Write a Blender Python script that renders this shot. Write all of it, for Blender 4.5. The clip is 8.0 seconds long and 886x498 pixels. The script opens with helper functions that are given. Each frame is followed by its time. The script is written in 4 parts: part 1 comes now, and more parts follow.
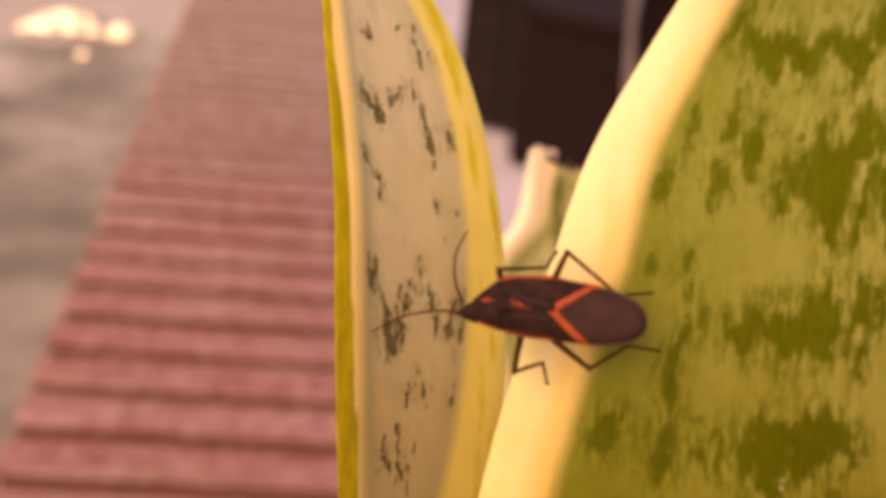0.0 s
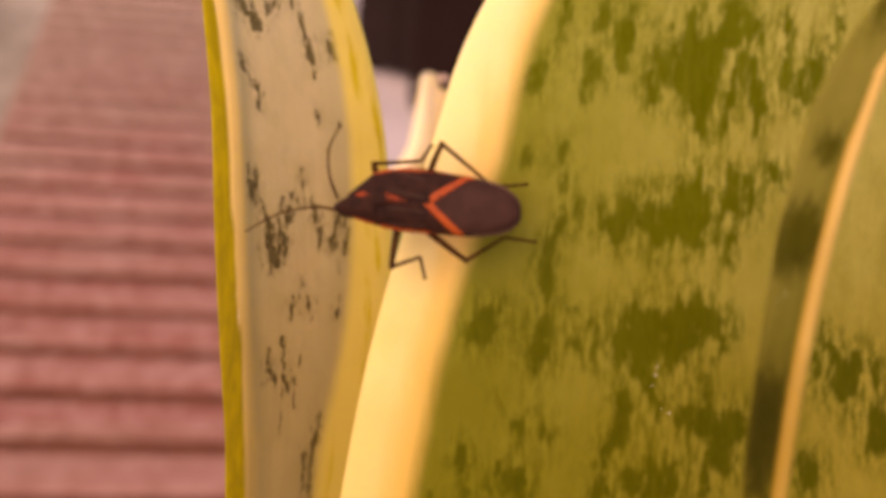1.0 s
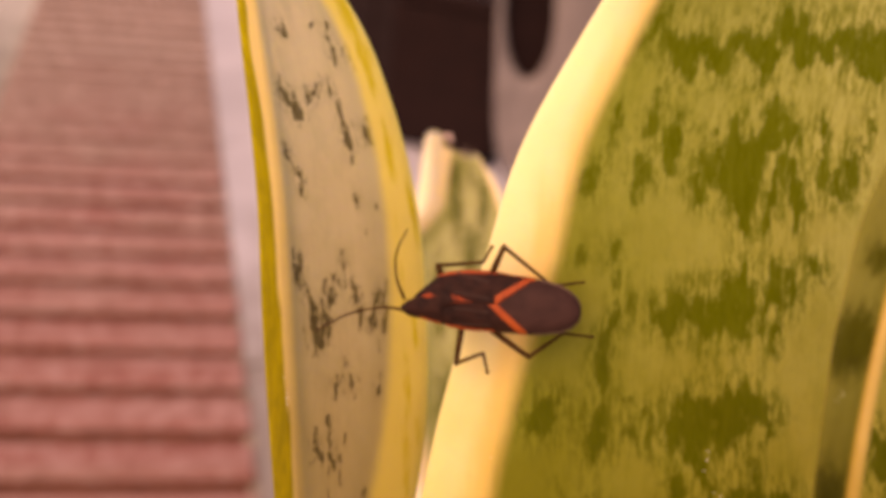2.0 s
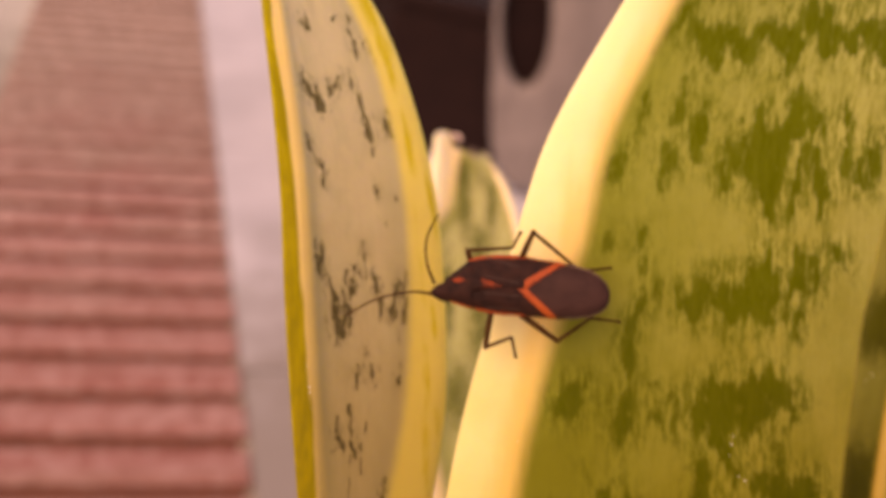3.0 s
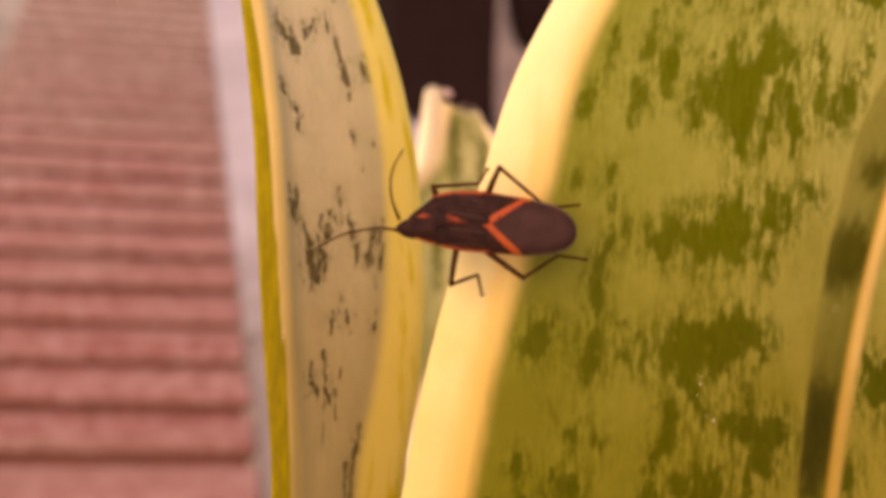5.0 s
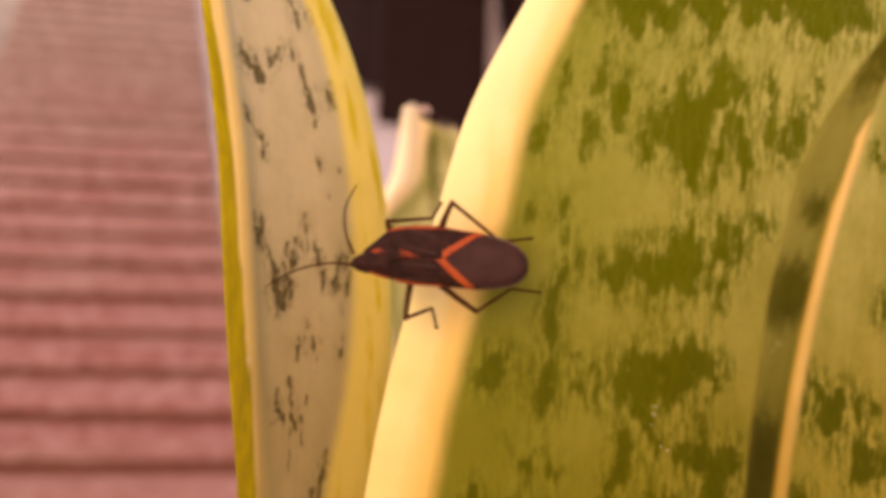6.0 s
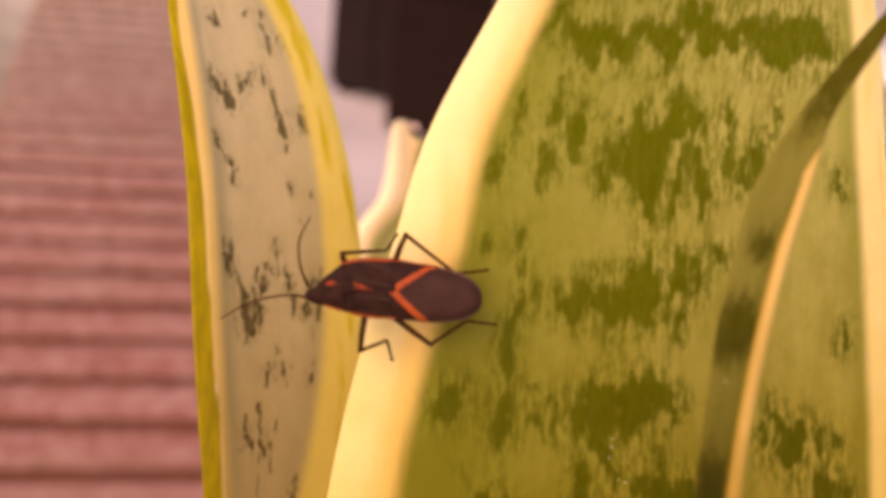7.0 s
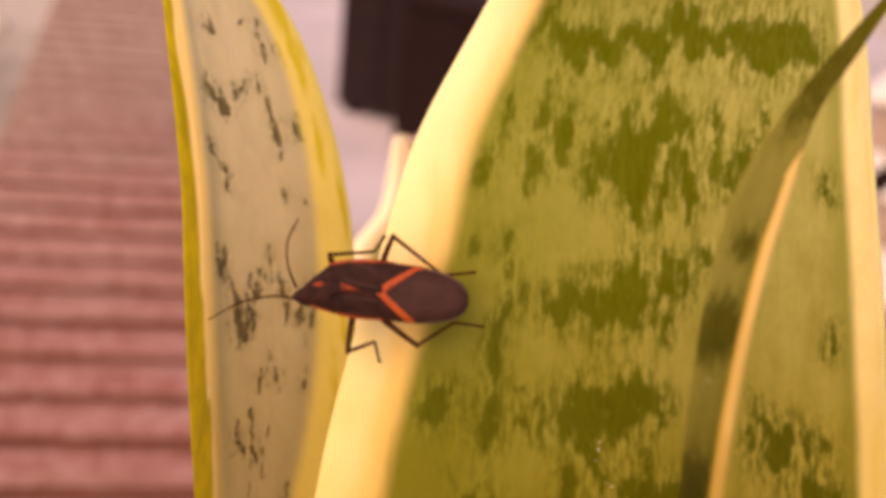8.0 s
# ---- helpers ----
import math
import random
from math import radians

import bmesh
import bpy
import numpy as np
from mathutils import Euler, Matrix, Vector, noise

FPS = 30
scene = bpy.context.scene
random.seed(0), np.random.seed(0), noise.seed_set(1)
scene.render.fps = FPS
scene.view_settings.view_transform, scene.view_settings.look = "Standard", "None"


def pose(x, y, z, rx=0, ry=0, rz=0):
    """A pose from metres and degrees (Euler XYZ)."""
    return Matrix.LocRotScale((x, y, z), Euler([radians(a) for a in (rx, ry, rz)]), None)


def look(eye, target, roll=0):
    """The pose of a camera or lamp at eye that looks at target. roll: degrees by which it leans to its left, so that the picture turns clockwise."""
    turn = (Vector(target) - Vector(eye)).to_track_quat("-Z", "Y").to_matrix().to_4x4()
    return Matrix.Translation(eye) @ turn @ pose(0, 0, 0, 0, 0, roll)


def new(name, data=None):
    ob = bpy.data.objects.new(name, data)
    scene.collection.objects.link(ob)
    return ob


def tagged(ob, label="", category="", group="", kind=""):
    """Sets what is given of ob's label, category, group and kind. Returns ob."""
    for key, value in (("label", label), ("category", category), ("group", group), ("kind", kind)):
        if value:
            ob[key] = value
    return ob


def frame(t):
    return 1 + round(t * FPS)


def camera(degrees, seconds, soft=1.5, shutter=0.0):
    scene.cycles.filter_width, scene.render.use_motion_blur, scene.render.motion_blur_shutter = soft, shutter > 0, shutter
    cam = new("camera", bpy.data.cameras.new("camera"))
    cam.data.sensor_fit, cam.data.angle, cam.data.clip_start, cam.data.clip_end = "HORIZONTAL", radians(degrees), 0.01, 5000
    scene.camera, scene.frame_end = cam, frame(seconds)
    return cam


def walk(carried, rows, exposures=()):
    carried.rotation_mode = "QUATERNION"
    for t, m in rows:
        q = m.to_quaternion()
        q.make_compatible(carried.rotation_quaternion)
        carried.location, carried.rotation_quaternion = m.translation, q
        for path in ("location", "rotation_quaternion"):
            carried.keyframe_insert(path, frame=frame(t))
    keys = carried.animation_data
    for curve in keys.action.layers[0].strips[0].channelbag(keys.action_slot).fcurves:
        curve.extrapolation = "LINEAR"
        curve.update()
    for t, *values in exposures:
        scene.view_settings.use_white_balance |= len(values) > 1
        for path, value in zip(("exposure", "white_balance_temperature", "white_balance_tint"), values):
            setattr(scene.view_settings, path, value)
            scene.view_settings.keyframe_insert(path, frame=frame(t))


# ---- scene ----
cam = camera(45, 8.0, soft=3.7, shutter=0.5)
cam.data.dof.use_dof = True
cam.data.dof.focus_distance = 0.089
cam.data.dof.aperture_fstop = 27.0

PATH = [
    (0.0, pose(0.00616, 0.00207, 1.30002, 63.265, -5.205, -6.075)),
    (0.2, pose(0.00586, 0.00298, 1.29931, 62.919, -5.191, -7.576)),
    (0.5, pose(0.00615, 0.00096, 1.29813, 62.695, -6.243, -9.764)),
    (0.8, pose(0.00777, 0.00021, 1.29695, 61.721, -5.960, -10.184)),
    (1.0, pose(0.00827, 0.00079, 1.29668, 60.951, -6.538, -11.231)),
    (1.2, pose(0.00781, 0.00082, 1.29718, 60.466, -6.406, -11.585)),
    (1.3, pose(0.00665, 0.00092, 1.29775, 60.440, -6.100, -11.420)),
    (1.4, pose(0.00510, 0.00103, 1.30020, 60.550, -5.600, -11.050)),
    (1.5, pose(0.00367, 0.00113, 1.30169, 60.600, -5.217, -10.767)),
    (1.7, pose(0.00261, 0.00146, 1.30203, 61.761, -6.474, -12.900)),
    (2.8, pose(-0.00183, -0.00015, 1.30199, 63.388, -6.358, -12.630)),
    (3.0, pose(-0.00134, 0.00012, 1.30081, 63.136, -6.689, -13.009)),
    (3.5, pose(0.00000, -0.00000, 1.30000, 62.720, -6.892, -13.184)),
    (4.0, pose(0.00166, -0.00030, 1.29955, 62.229, -6.884, -13.057)),
    (4.5, pose(0.00220, -0.00039, 1.29877, 61.771, -6.828, -12.901)),
    (4.7, pose(0.00161, -0.00075, 1.29847, 61.614, -6.713, -12.669)),
    (5.8, pose(0.00314, -0.00068, 1.30021, 61.286, -6.855, -13.035)),
    (6.0, pose(0.00429, -0.00101, 1.30102, 61.819, -6.607, -13.140)),
    (6.5, pose(0.00890, -0.00058, 1.30194, 61.151, -6.910, -13.569)),
    (7.0, pose(0.00829, -0.00078, 1.30290, 62.152, -6.285, -12.664)),
    (7.5, pose(0.00858, -0.00160, 1.30290, 63.111, -6.076, -12.072)),
    (8.0, pose(0.00958, -0.00200, 1.30202, 63.197, -6.319, -12.221)),
]
EXPOSURES = [(0.0, 0.46, 12700, 44), (1.2, 0.42, 12700, 44), (3.5, 0.46, 12300, 43), (6.0, 0.47, 12000, 43), (8.0, 0.51, 11900, 43)]

# ---- world and sun: a soft, hazy sun from the left and behind ----
SUN_AZ, SUN_EL = -122.0, 50.0     # degrees: from +y towards +x, and above the horizon
world = bpy.data.worlds.new("sky")
scene.world = world
world.use_nodes = True
wn = world.node_tree.nodes
wl = world.node_tree.links
wn.clear()
sky = wn.new("ShaderNodeTexSky")
sky.sky_type = "NISHITA"
sky.sun_disc = False
sky.sun_elevation = radians(SUN_EL)
sky.sun_rotation = radians(SUN_AZ)
bg = wn.new("ShaderNodeBackground")
bg.inputs["Strength"].default_value = 0.15
wo = wn.new("ShaderNodeOutputWorld")
wl.new(sky.outputs[0], bg.inputs[0])
wl.new(bg.outputs[0], wo.inputs[0])

sun_data = bpy.data.lights.new("sun", "SUN")
sun_data.energy = 1.5
sun_data.angle = radians(70.0)
sun_data.color = (1.0, 0.90, 0.78)
sun = new("sun", sun_data)
sun_dir = Vector((math.sin(radians(SUN_AZ)) * math.cos(radians(SUN_EL)), math.cos(radians(SUN_AZ)) * math.cos(radians(SUN_EL)), math.sin(radians(SUN_EL))))
sun.matrix_basis = look(sun_dir * 20, (0, 0, 0))


# ---- material helpers ----
class Mat:
    """A node material with a Principled shader and a few shorthands."""

    def __init__(self, name, rough=0.6, metal=0.0, spec=0.5):
        self.m = bpy.data.materials.new(name)
        self.m.use_nodes = True
        self.n, self.l = self.m.node_tree.nodes, self.m.node_tree.links
        self.p = self.n["Principled BSDF"]
        self.p.inputs["Roughness"].default_value = rough
        self.p.inputs["Metallic"].default_value = metal
        self.p.inputs["Specular IOR Level"].default_value = spec

    def link(self, a, b):
        self.l.new(a, b)
        return a

    def coords(self, kind="Object", scale=(1, 1, 1)):
        tc = self.n.new("ShaderNodeTexCoord")
        mp = self.n.new("ShaderNodeMapping")
        mp.inputs["Scale"].default_value = scale
        self.l.new(tc.outputs[kind], mp.inputs["Vector"])
        return mp.outputs[0]

    def noise(self, vec, scale, detail=4.0, rough=0.55):
        t = self.n.new("ShaderNodeTexNoise")
        t.inputs["Scale"].default_value = scale
        t.inputs["Detail"].default_value = detail
        t.inputs["Roughness"].default_value = rough
        self.l.new(vec, t.inputs["Vector"])
        return t.outputs["Fac"]

    def attr(self, name):
        a = self.n.new("ShaderNodeAttribute")
        a.attribute_name = name
        return a

    def math(self, op, a, b=None, clamp=False):
        m = self.n.new("ShaderNodeMath")
        m.operation = op
        m.use_clamp = clamp
        for i, v in enumerate((a, b)):
            if v is None:
                continue
            if isinstance(v, (int, float)):
                m.inputs[i].default_value = v
            else:
                self.l.new(v, m.inputs[i])
        return m.outputs[0]

    def ramp(self, fac, stops, smooth=True):
        r = self.n.new("ShaderNodeValToRGB")
        r.color_ramp.interpolation = "EASE" if smooth else "LINEAR"
        e = r.color_ramp.elements
        while len(e) > 1:
            e.remove(e[-1])
        e[0].position, e[0].color = stops[0][0], (*stops[0][1], 1)
        for p, c in stops[1:]:
            e.new(p).color = (*c, 1)
        self.l.new(fac, r.inputs[0])
        return r.outputs[0]

    def steps(self, fac, lo, hi):
        m = self.n.new("ShaderNodeMapRange")
        m.interpolation_type = "SMOOTHSTEP"
        m.inputs["From Min"].default_value = lo
        m.inputs["From Max"].default_value = hi
        self.l.new(fac, m.inputs["Value"])
        return m.outputs[0]

    def mix(self, fac, a, b, mode="MIX"):
        x = self.n.new("ShaderNodeMix")
        x.data_type = "RGBA"
        x.blend_type = mode
        for sock, v in (("Factor", fac), ("A", a), ("B", b)):
            s = [q for q in x.inputs if q.name == sock and (q.type == "VALUE" if sock == "Factor" else q.type == "RGBA")][0]
            if isinstance(v, (int, float)):
                s.default_value = v
            elif isinstance(v, tuple):
                s.default_value = (*v, 1)
            else:
                self.l.new(v, s)
        return [o for o in x.outputs if o.type == "RGBA"][0]

    def colour(self, c):
        if isinstance(c, tuple):
            self.p.inputs["Base Color"].default_value = (*c, 1)
        else:
            self.l.new(c, self.p.inputs["Base Color"])
        return self

    def roughness(self, v):
        self.l.new(v, self.p.inputs["Roughness"])
        return self

    def bump(self, height, strength=0.3, dist=0.002):
        b = self.n.new("ShaderNodeBump")
        b.inputs["Strength"].default_value = strength
        b.inputs["Distance"].default_value = dist
        self.l.new(height, b.inputs["Height"])
        self.l.new(b.outputs[0], self.p.inputs["Normal"])
        return self

    def flesh(self, weight, scale, radius=(1.0, 0.8, 0.3)):
        self.p.inputs["Subsurface Weight"].default_value = weight
        self.p.inputs["Subsurface Scale"].default_value = scale
        self.p.inputs["Subsurface Radius"].default_value = radius
        return self


def object_random(mat):
    return mat.n.new("ShaderNodeObjectInfo").outputs["Random"]


# ---- materials ----
def concrete_material():
    m = Mat("concrete", 0.5)
    v = m.coords("Object")
    big, mid, fine = m.noise(v, 1.7, 5), m.noise(v, 9, 6), m.noise(v, 160, 3)
    c = m.ramp(big, [(0.34, (0.135, 0.108, 0.068)), (0.66, (0.40, 0.335, 0.27))])
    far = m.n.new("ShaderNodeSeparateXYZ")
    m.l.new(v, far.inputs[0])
    # paler towards the far end, with a border broken up by noise
    pale_tone = m.math("ADD", far.outputs["Y"], m.math("MULTIPLY", m.math("SUBTRACT", big, 0.5), 3.0))
    c = m.mix(m.math("MULTIPLY", m.steps(pale_tone, 3.5, 4.6), 0.8), c, (0.57, 0.50, 0.44))
    c = m.mix(m.math("MULTIPLY", m.steps(mid, 0.5, 0.75), 0.45), c, (0.17, 0.15, 0.125))
    c = m.mix(m.math("MULTIPLY", fine, 0.2), c, (0.36, 0.31, 0.25))
    m.colour(c).roughness(m.math("ADD", m.math("MULTIPLY", mid, 0.35), 0.33))
    return m.bump(m.math("ADD", m.math("MULTIPLY", mid, 0.5), m.math("MULTIPLY", fine, 0.3)), 0.35, 0.004).m


def plank_material():
    m = Mat("red stained wood", 0.6, spec=0.5)
    v = m.coords("Object", (1.5, 14, 14))
    rnd = object_random(m)
    off = m.n.new("ShaderNodeVectorMath")
    off.operation = "ADD"
    comb = m.n.new("ShaderNodeCombineXYZ")
    m.l.new(m.math("MULTIPLY", rnd, 37.0), comb.inputs[0])
    m.l.new(m.math("MULTIPLY", rnd, 11.0), comb.inputs[1])
    m.l.new(v, off.inputs[0])
    m.l.new(comb.outputs[0], off.inputs[1])
    grain, blot, speck = m.noise(off.outputs[0], 6, 6), m.noise(off.outputs[0], 1.2, 4), m.noise(m.coords("Object"), 75, 3, 0.7)
    pos = m.n.new("ShaderNodeNewGeometry").outputs["Position"]
    patch = m.noise(pos, 24, 4, 0.7)
    c = m.ramp(grain, [(0.25, (0.27, 0.075, 0.058)), (0.75, (0.40, 0.150, 0.128))])
    c = m.mix(m.math("MULTIPLY", m.steps(blot, 0.42, 0.70), 0.60), c, (0.50, 0.29, 0.265))
    c = m.mix(m.math("MULTIPLY", m.steps(speck, 0.45, 0.70), 0.55), c, (0.22, 0.085, 0.05))
    c = m.mix(m.math("MULTIPLY", m.steps(patch, 0.47, 0.62), 0.65), c, (0.50, 0.295, 0.27))
    c = m.mix(m.math("MULTIPLY", m.math("SUBTRACT", 1.0, m.steps(patch, 0.36, 0.48)), 0.6), c, (0.19, 0.06, 0.04))
    worn = m.noise(off.outputs[0], 0.5, 5, 0.65)
    c = m.mix(m.math("MULTIPLY", m.steps(worn, 0.50, 0.68), 0.45), c, (0.25, 0.115, 0.075))
    c = m.mix(m.math("MULTIPLY", rnd, 0.3), c, (0.33, 0.13, 0.10))
    c = m.mix(m.math("MULTIPLY", m.steps(rnd, 0.55, 0.95), 0.45), c, m.mix(speck, (0.34, 0.17, 0.145), (0.50, 0.31, 0.285)))
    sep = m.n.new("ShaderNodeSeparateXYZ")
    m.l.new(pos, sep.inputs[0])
    # greyer and browner towards the far end, broken up by noise
    far_tone = m.math("ADD", sep.outputs["Y"], m.math("MULTIPLY", m.math("SUBTRACT", m.noise(pos, 3.0, 5, 0.65), 0.5), 3.0))
    far_tone = m.math("MULTIPLY", m.steps(far_tone, 1.9, 4.2), m.math("ADD", m.math("MULTIPLY", speck, 0.5), 0.55), True)
    c = m.mix(far_tone, c, m.mix(m.steps(patch, 0.38, 0.60), (0.23, 0.150, 0.108), (0.49, 0.335, 0.280)))
    # plank sides below the top face darkened, painting in the shade of the gaps
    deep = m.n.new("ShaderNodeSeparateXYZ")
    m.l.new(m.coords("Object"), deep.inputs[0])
    gap_shade = m.math("ADD", deep.outputs["Z"], m.math("MULTIPLY", m.math("SUBTRACT", patch, 0.5), 0.008))
    gap_shade = m.math("SUBTRACT", 1.0, m.steps(gap_shade, -0.011, -0.004))
    c = m.mix(m.math("MULTIPLY", gap_shade, 0.7), c, (0.12, 0.048, 0.030))
    m.colour(c).roughness(m.math("ADD", m.math("MULTIPLY", blot, 0.25), 0.55))
    return m.bump(grain, 0.4, 0.002).m


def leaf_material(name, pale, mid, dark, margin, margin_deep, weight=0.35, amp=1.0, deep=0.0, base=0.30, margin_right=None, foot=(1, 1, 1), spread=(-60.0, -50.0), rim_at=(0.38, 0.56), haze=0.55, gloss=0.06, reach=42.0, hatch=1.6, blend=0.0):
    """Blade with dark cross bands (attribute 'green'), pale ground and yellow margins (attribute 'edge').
    foot: tint towards the base, browner tissue with the shade low on the leaf painted in, which reaches so many
    millimetres up; spread: where, across the blade, the greener flank turns paler;
    rim_at: where the ground gives way to the margin; haze: strength of the faint green round the bands; gloss: how much
    the skin shines;
    hatch: how far the bands break up into fine upright dashes; blend: how softly they run out into the ground."""
    m = Mat(name, 0.5, spec=gloss)
    uv = m.coords("UV")
    uvs = m.coords("UV", (1.0, 0.16, 1.0))
    green = m.attr("green").outputs["Fac"]
    edge = m.attr("edge").outputs["Fac"]
    streak = m.noise(uvs, 1.5, 4, 0.6)
    fine = m.noise(uvs, 7.0, 3, 0.6)
    soft = m.noise(uv, 0.16, 4)
    cloud = m.noise(m.coords("UV", (1.0, 0.5, 1.0)), 0.35, 4, 0.6)
    place = m.n.new("ShaderNodeSeparateXYZ")
    m.l.new(uv, place.inputs[0])
    # ground: paler and greener clouds, fine lengthwise lines
    flank = m.math("ADD", place.outputs[0], m.math("MULTIPLY", m.math("SUBTRACT", soft, 0.5), 26.0))
    ground = m.mix(m.steps(flank, spread[0], spread[1]), mid, m.mix(m.steps(soft, 0.35, 0.75), pale, tuple(0.75 * a + 0.25 * b for a, b in zip(pale, mid))))
    ground = m.mix(m.math("MULTIPLY", m.steps(cloud, 0.42, 0.68), 0.36), ground, mid)
    ground = m.mix(m.math("MULTIPLY", m.steps(fine, 0.42, 0.72), 0.16), ground, mid)
    lines = m.noise(m.coords("UV", (1.0, 0.02, 1.0)), 1.5, 4, 0.6)
    ground = m.mix(m.math("MULTIPLY", m.steps(lines, 0.45, 0.75), 0.14), ground, tuple(0.72 * k for k in mid))
    ground = m.mix(m.math("MULTIPLY", m.steps(edge, 0.02, 0.36), 0.55), ground, mid)
    # cross bands with frayed ends
    halo = m.attr("halo").outputs["Fac"]
    fray = m.noise(m.coords("UV", (1.0, 0.30, 1.0)), 2.6, 4, 0.65)
    n = m.math("MULTIPLY", m.math("SUBTRACT", streak, 0.5), 2.2)
    n = m.math("ADD", n, m.math("MULTIPLY", m.math("SUBTRACT", fray, 0.5), 2.6))
    n = m.math("ADD", n, m.math("MULTIPLY", m.math("SUBTRACT", fine, 0.5), hatch))
    room = m.math("ADD", m.math("MULTIPLY", m.math("MAXIMUM", green, m.math("MULTIPLY", halo, 0.45)), 1.2), base, True)
    g = m.math("ADD", green, m.math("MULTIPLY", m.math("MULTIPLY", n, amp), room))
    tint = m.math("MULTIPLY", halo, m.steps(m.math("ADD", fray, m.math("MULTIPLY", streak, 0.8)), 0.74, 1.05))
    ground = m.mix(m.math("MULTIPLY", tint, haze, True), ground, tuple(0.55 * a + 0.45 * b for a, b in zip(dark, mid)))
    tone = m.mix(m.steps(streak, 0.35, 0.7), dark, tuple(0.80 * a + 0.20 * b for a, b in zip(dark, mid)))
    blade = m.mix(m.math("MULTIPLY", m.steps(g, 0.15 - blend, 0.65 + 0.5 * blend), 0.55), ground, tone)
    blade = m.mix(m.math("MULTIPLY", m.steps(g, 0.40 - blend, 1.05 + 0.5 * blend), 0.90), blade, tone)
    # margins: deeper yellow inwards, with soft lengthwise blotches
    e = m.math("ADD", edge, m.math("MULTIPLY", m.math("SUBTRACT", streak, 0.5), 0.06))
    drift = m.math("ADD", edge, m.math("MULTIPLY", m.math("SUBTRACT", m.noise(uvs, 0.35, 3), 0.5), 0.45))
    rim = m.mix(m.steps(drift, 0.48, 0.80), margin_deep, margin)
    if deep:
        turn = m.math("ADD", edge, m.math("MULTIPLY", m.math("SUBTRACT", m.noise(m.coords("UV", (1.0, 0.05, 1.0)), 0.9, 3), 0.5), 0.20))
        turn = m.math("SUBTRACT", turn, m.math("MULTIPLY", m.math("MAXIMUM", m.math("SUBTRACT", place.outputs[1], 12.0), 0.0), 0.0026))
        rim = m.mix(m.math("MULTIPLY", m.steps(turn, 0.66, 0.72), deep), margin, m.mix(m.steps(streak, 0.38, 0.66), margin_deep, tuple(1.35 * k for k in margin_deep)))
    if margin_right:
        golden = m.math("MULTIPLY", m.steps(edge, 0.52, 0.68), m.steps(m.noise(uvs, 0.55, 3), 0.50, 0.66))
        other = m.mix(golden, margin_right[0], margin_right[1])
        # thin brighter line on the outermost edge, light through it painted in
        other = m.mix(m.steps(edge, 0.705, 0.718), other, tuple(min(0.96, 1.08 * k) for k in margin_right[0]))
        rim = m.mix(m.steps(place.outputs[0], -0.5, 0.5), rim, other)
    # towards the base, browner pigment and painted-in shade darken blade and margin
    low_shade = m.math("SUBTRACT", 1.0, m.steps(m.math("ADD", place.outputs[1], m.math("MULTIPLY", m.math("SUBTRACT", soft, 0.5), 24.0)), 2.0, reach))
    blade = m.mix(low_shade, blade, m.mix(1.0, blade, foot, "MULTIPLY"))
    rim = m.mix(low_shade, rim, m.mix(1.0, rim, tuple(0.75 * k + 0.25 for k in foot), "MULTIPLY"))
    c = m.mix(m.steps(e, rim_at[0], rim_at[1]), blade, rim)
    m.colour(c).flesh(weight, 0.0016, (1.0, 0.85, 0.25))
    m.roughness(m.math("ADD", m.math("MULTIPLY", soft, 0.25), 0.30))
    return m.bump(m.math("ADD", m.math("MULTIPLY", streak, 0.6), m.math("MULTIPLY", fine, 0.25)), 0.12, 0.0003).m


def plain_material(name, col, col2, rough, scale=40.0, bump=0.2, dist=0.001, metal=0.0, spec=0.4):
    m = Mat(name, rough, metal, spec)
    v = m.coords("Object")
    a, b = m.noise(v, scale, 5), m.noise(v, scale * 6, 3)
    c = m.mix(m.steps(a, 0.3, 0.7), col, col2)
    m.colour(c).roughness(m.math("ADD", m.math("MULTIPLY", a, 0.2), rough - 0.1))
    return m.bump(m.math("ADD", a, m.math("MULTIPLY", b, 0.5)), bump, dist).m


def slab_material():
    """Pale concrete, browner and darker over the end by the plants."""
    m = Mat("pale concrete slab", 0.6, spec=0.3)
    v = m.coords("Object")
    pos = m.n.new("ShaderNodeNewGeometry").outputs["Position"]
    sep = m.n.new("ShaderNodeSeparateXYZ")
    m.l.new(pos, sep.inputs[0])
    big, mid = m.noise(pos, 2.2, 5), m.noise(pos, 14, 5)
    c = m.mix(m.steps(big, 0.3, 0.7), (0.60, 0.56, 0.605), (0.46, 0.43, 0.465))
    edge = m.math("SUBTRACT", 2.75, sep.outputs["Y"])
    edge = m.math("ADD", edge, m.math("MULTIPLY", m.math("SUBTRACT", big, 0.5), 1.3))
    edge = m.math("ADD", edge, m.math("MULTIPLY", m.math("SUBTRACT", mid, 0.5), 0.6))
    c = m.mix(m.math("MULTIPLY", m.steps(edge, 0.0, 1.0), 0.95), c, (0.26, 0.215, 0.19))
    m.colour(c)
    return m.bump(m.math("ADD", mid, m.noise(v, 120, 3)), 0.3, 0.002).m


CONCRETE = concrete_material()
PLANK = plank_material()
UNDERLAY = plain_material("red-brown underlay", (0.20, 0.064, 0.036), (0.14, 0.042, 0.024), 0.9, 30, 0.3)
SLAB = slab_material()
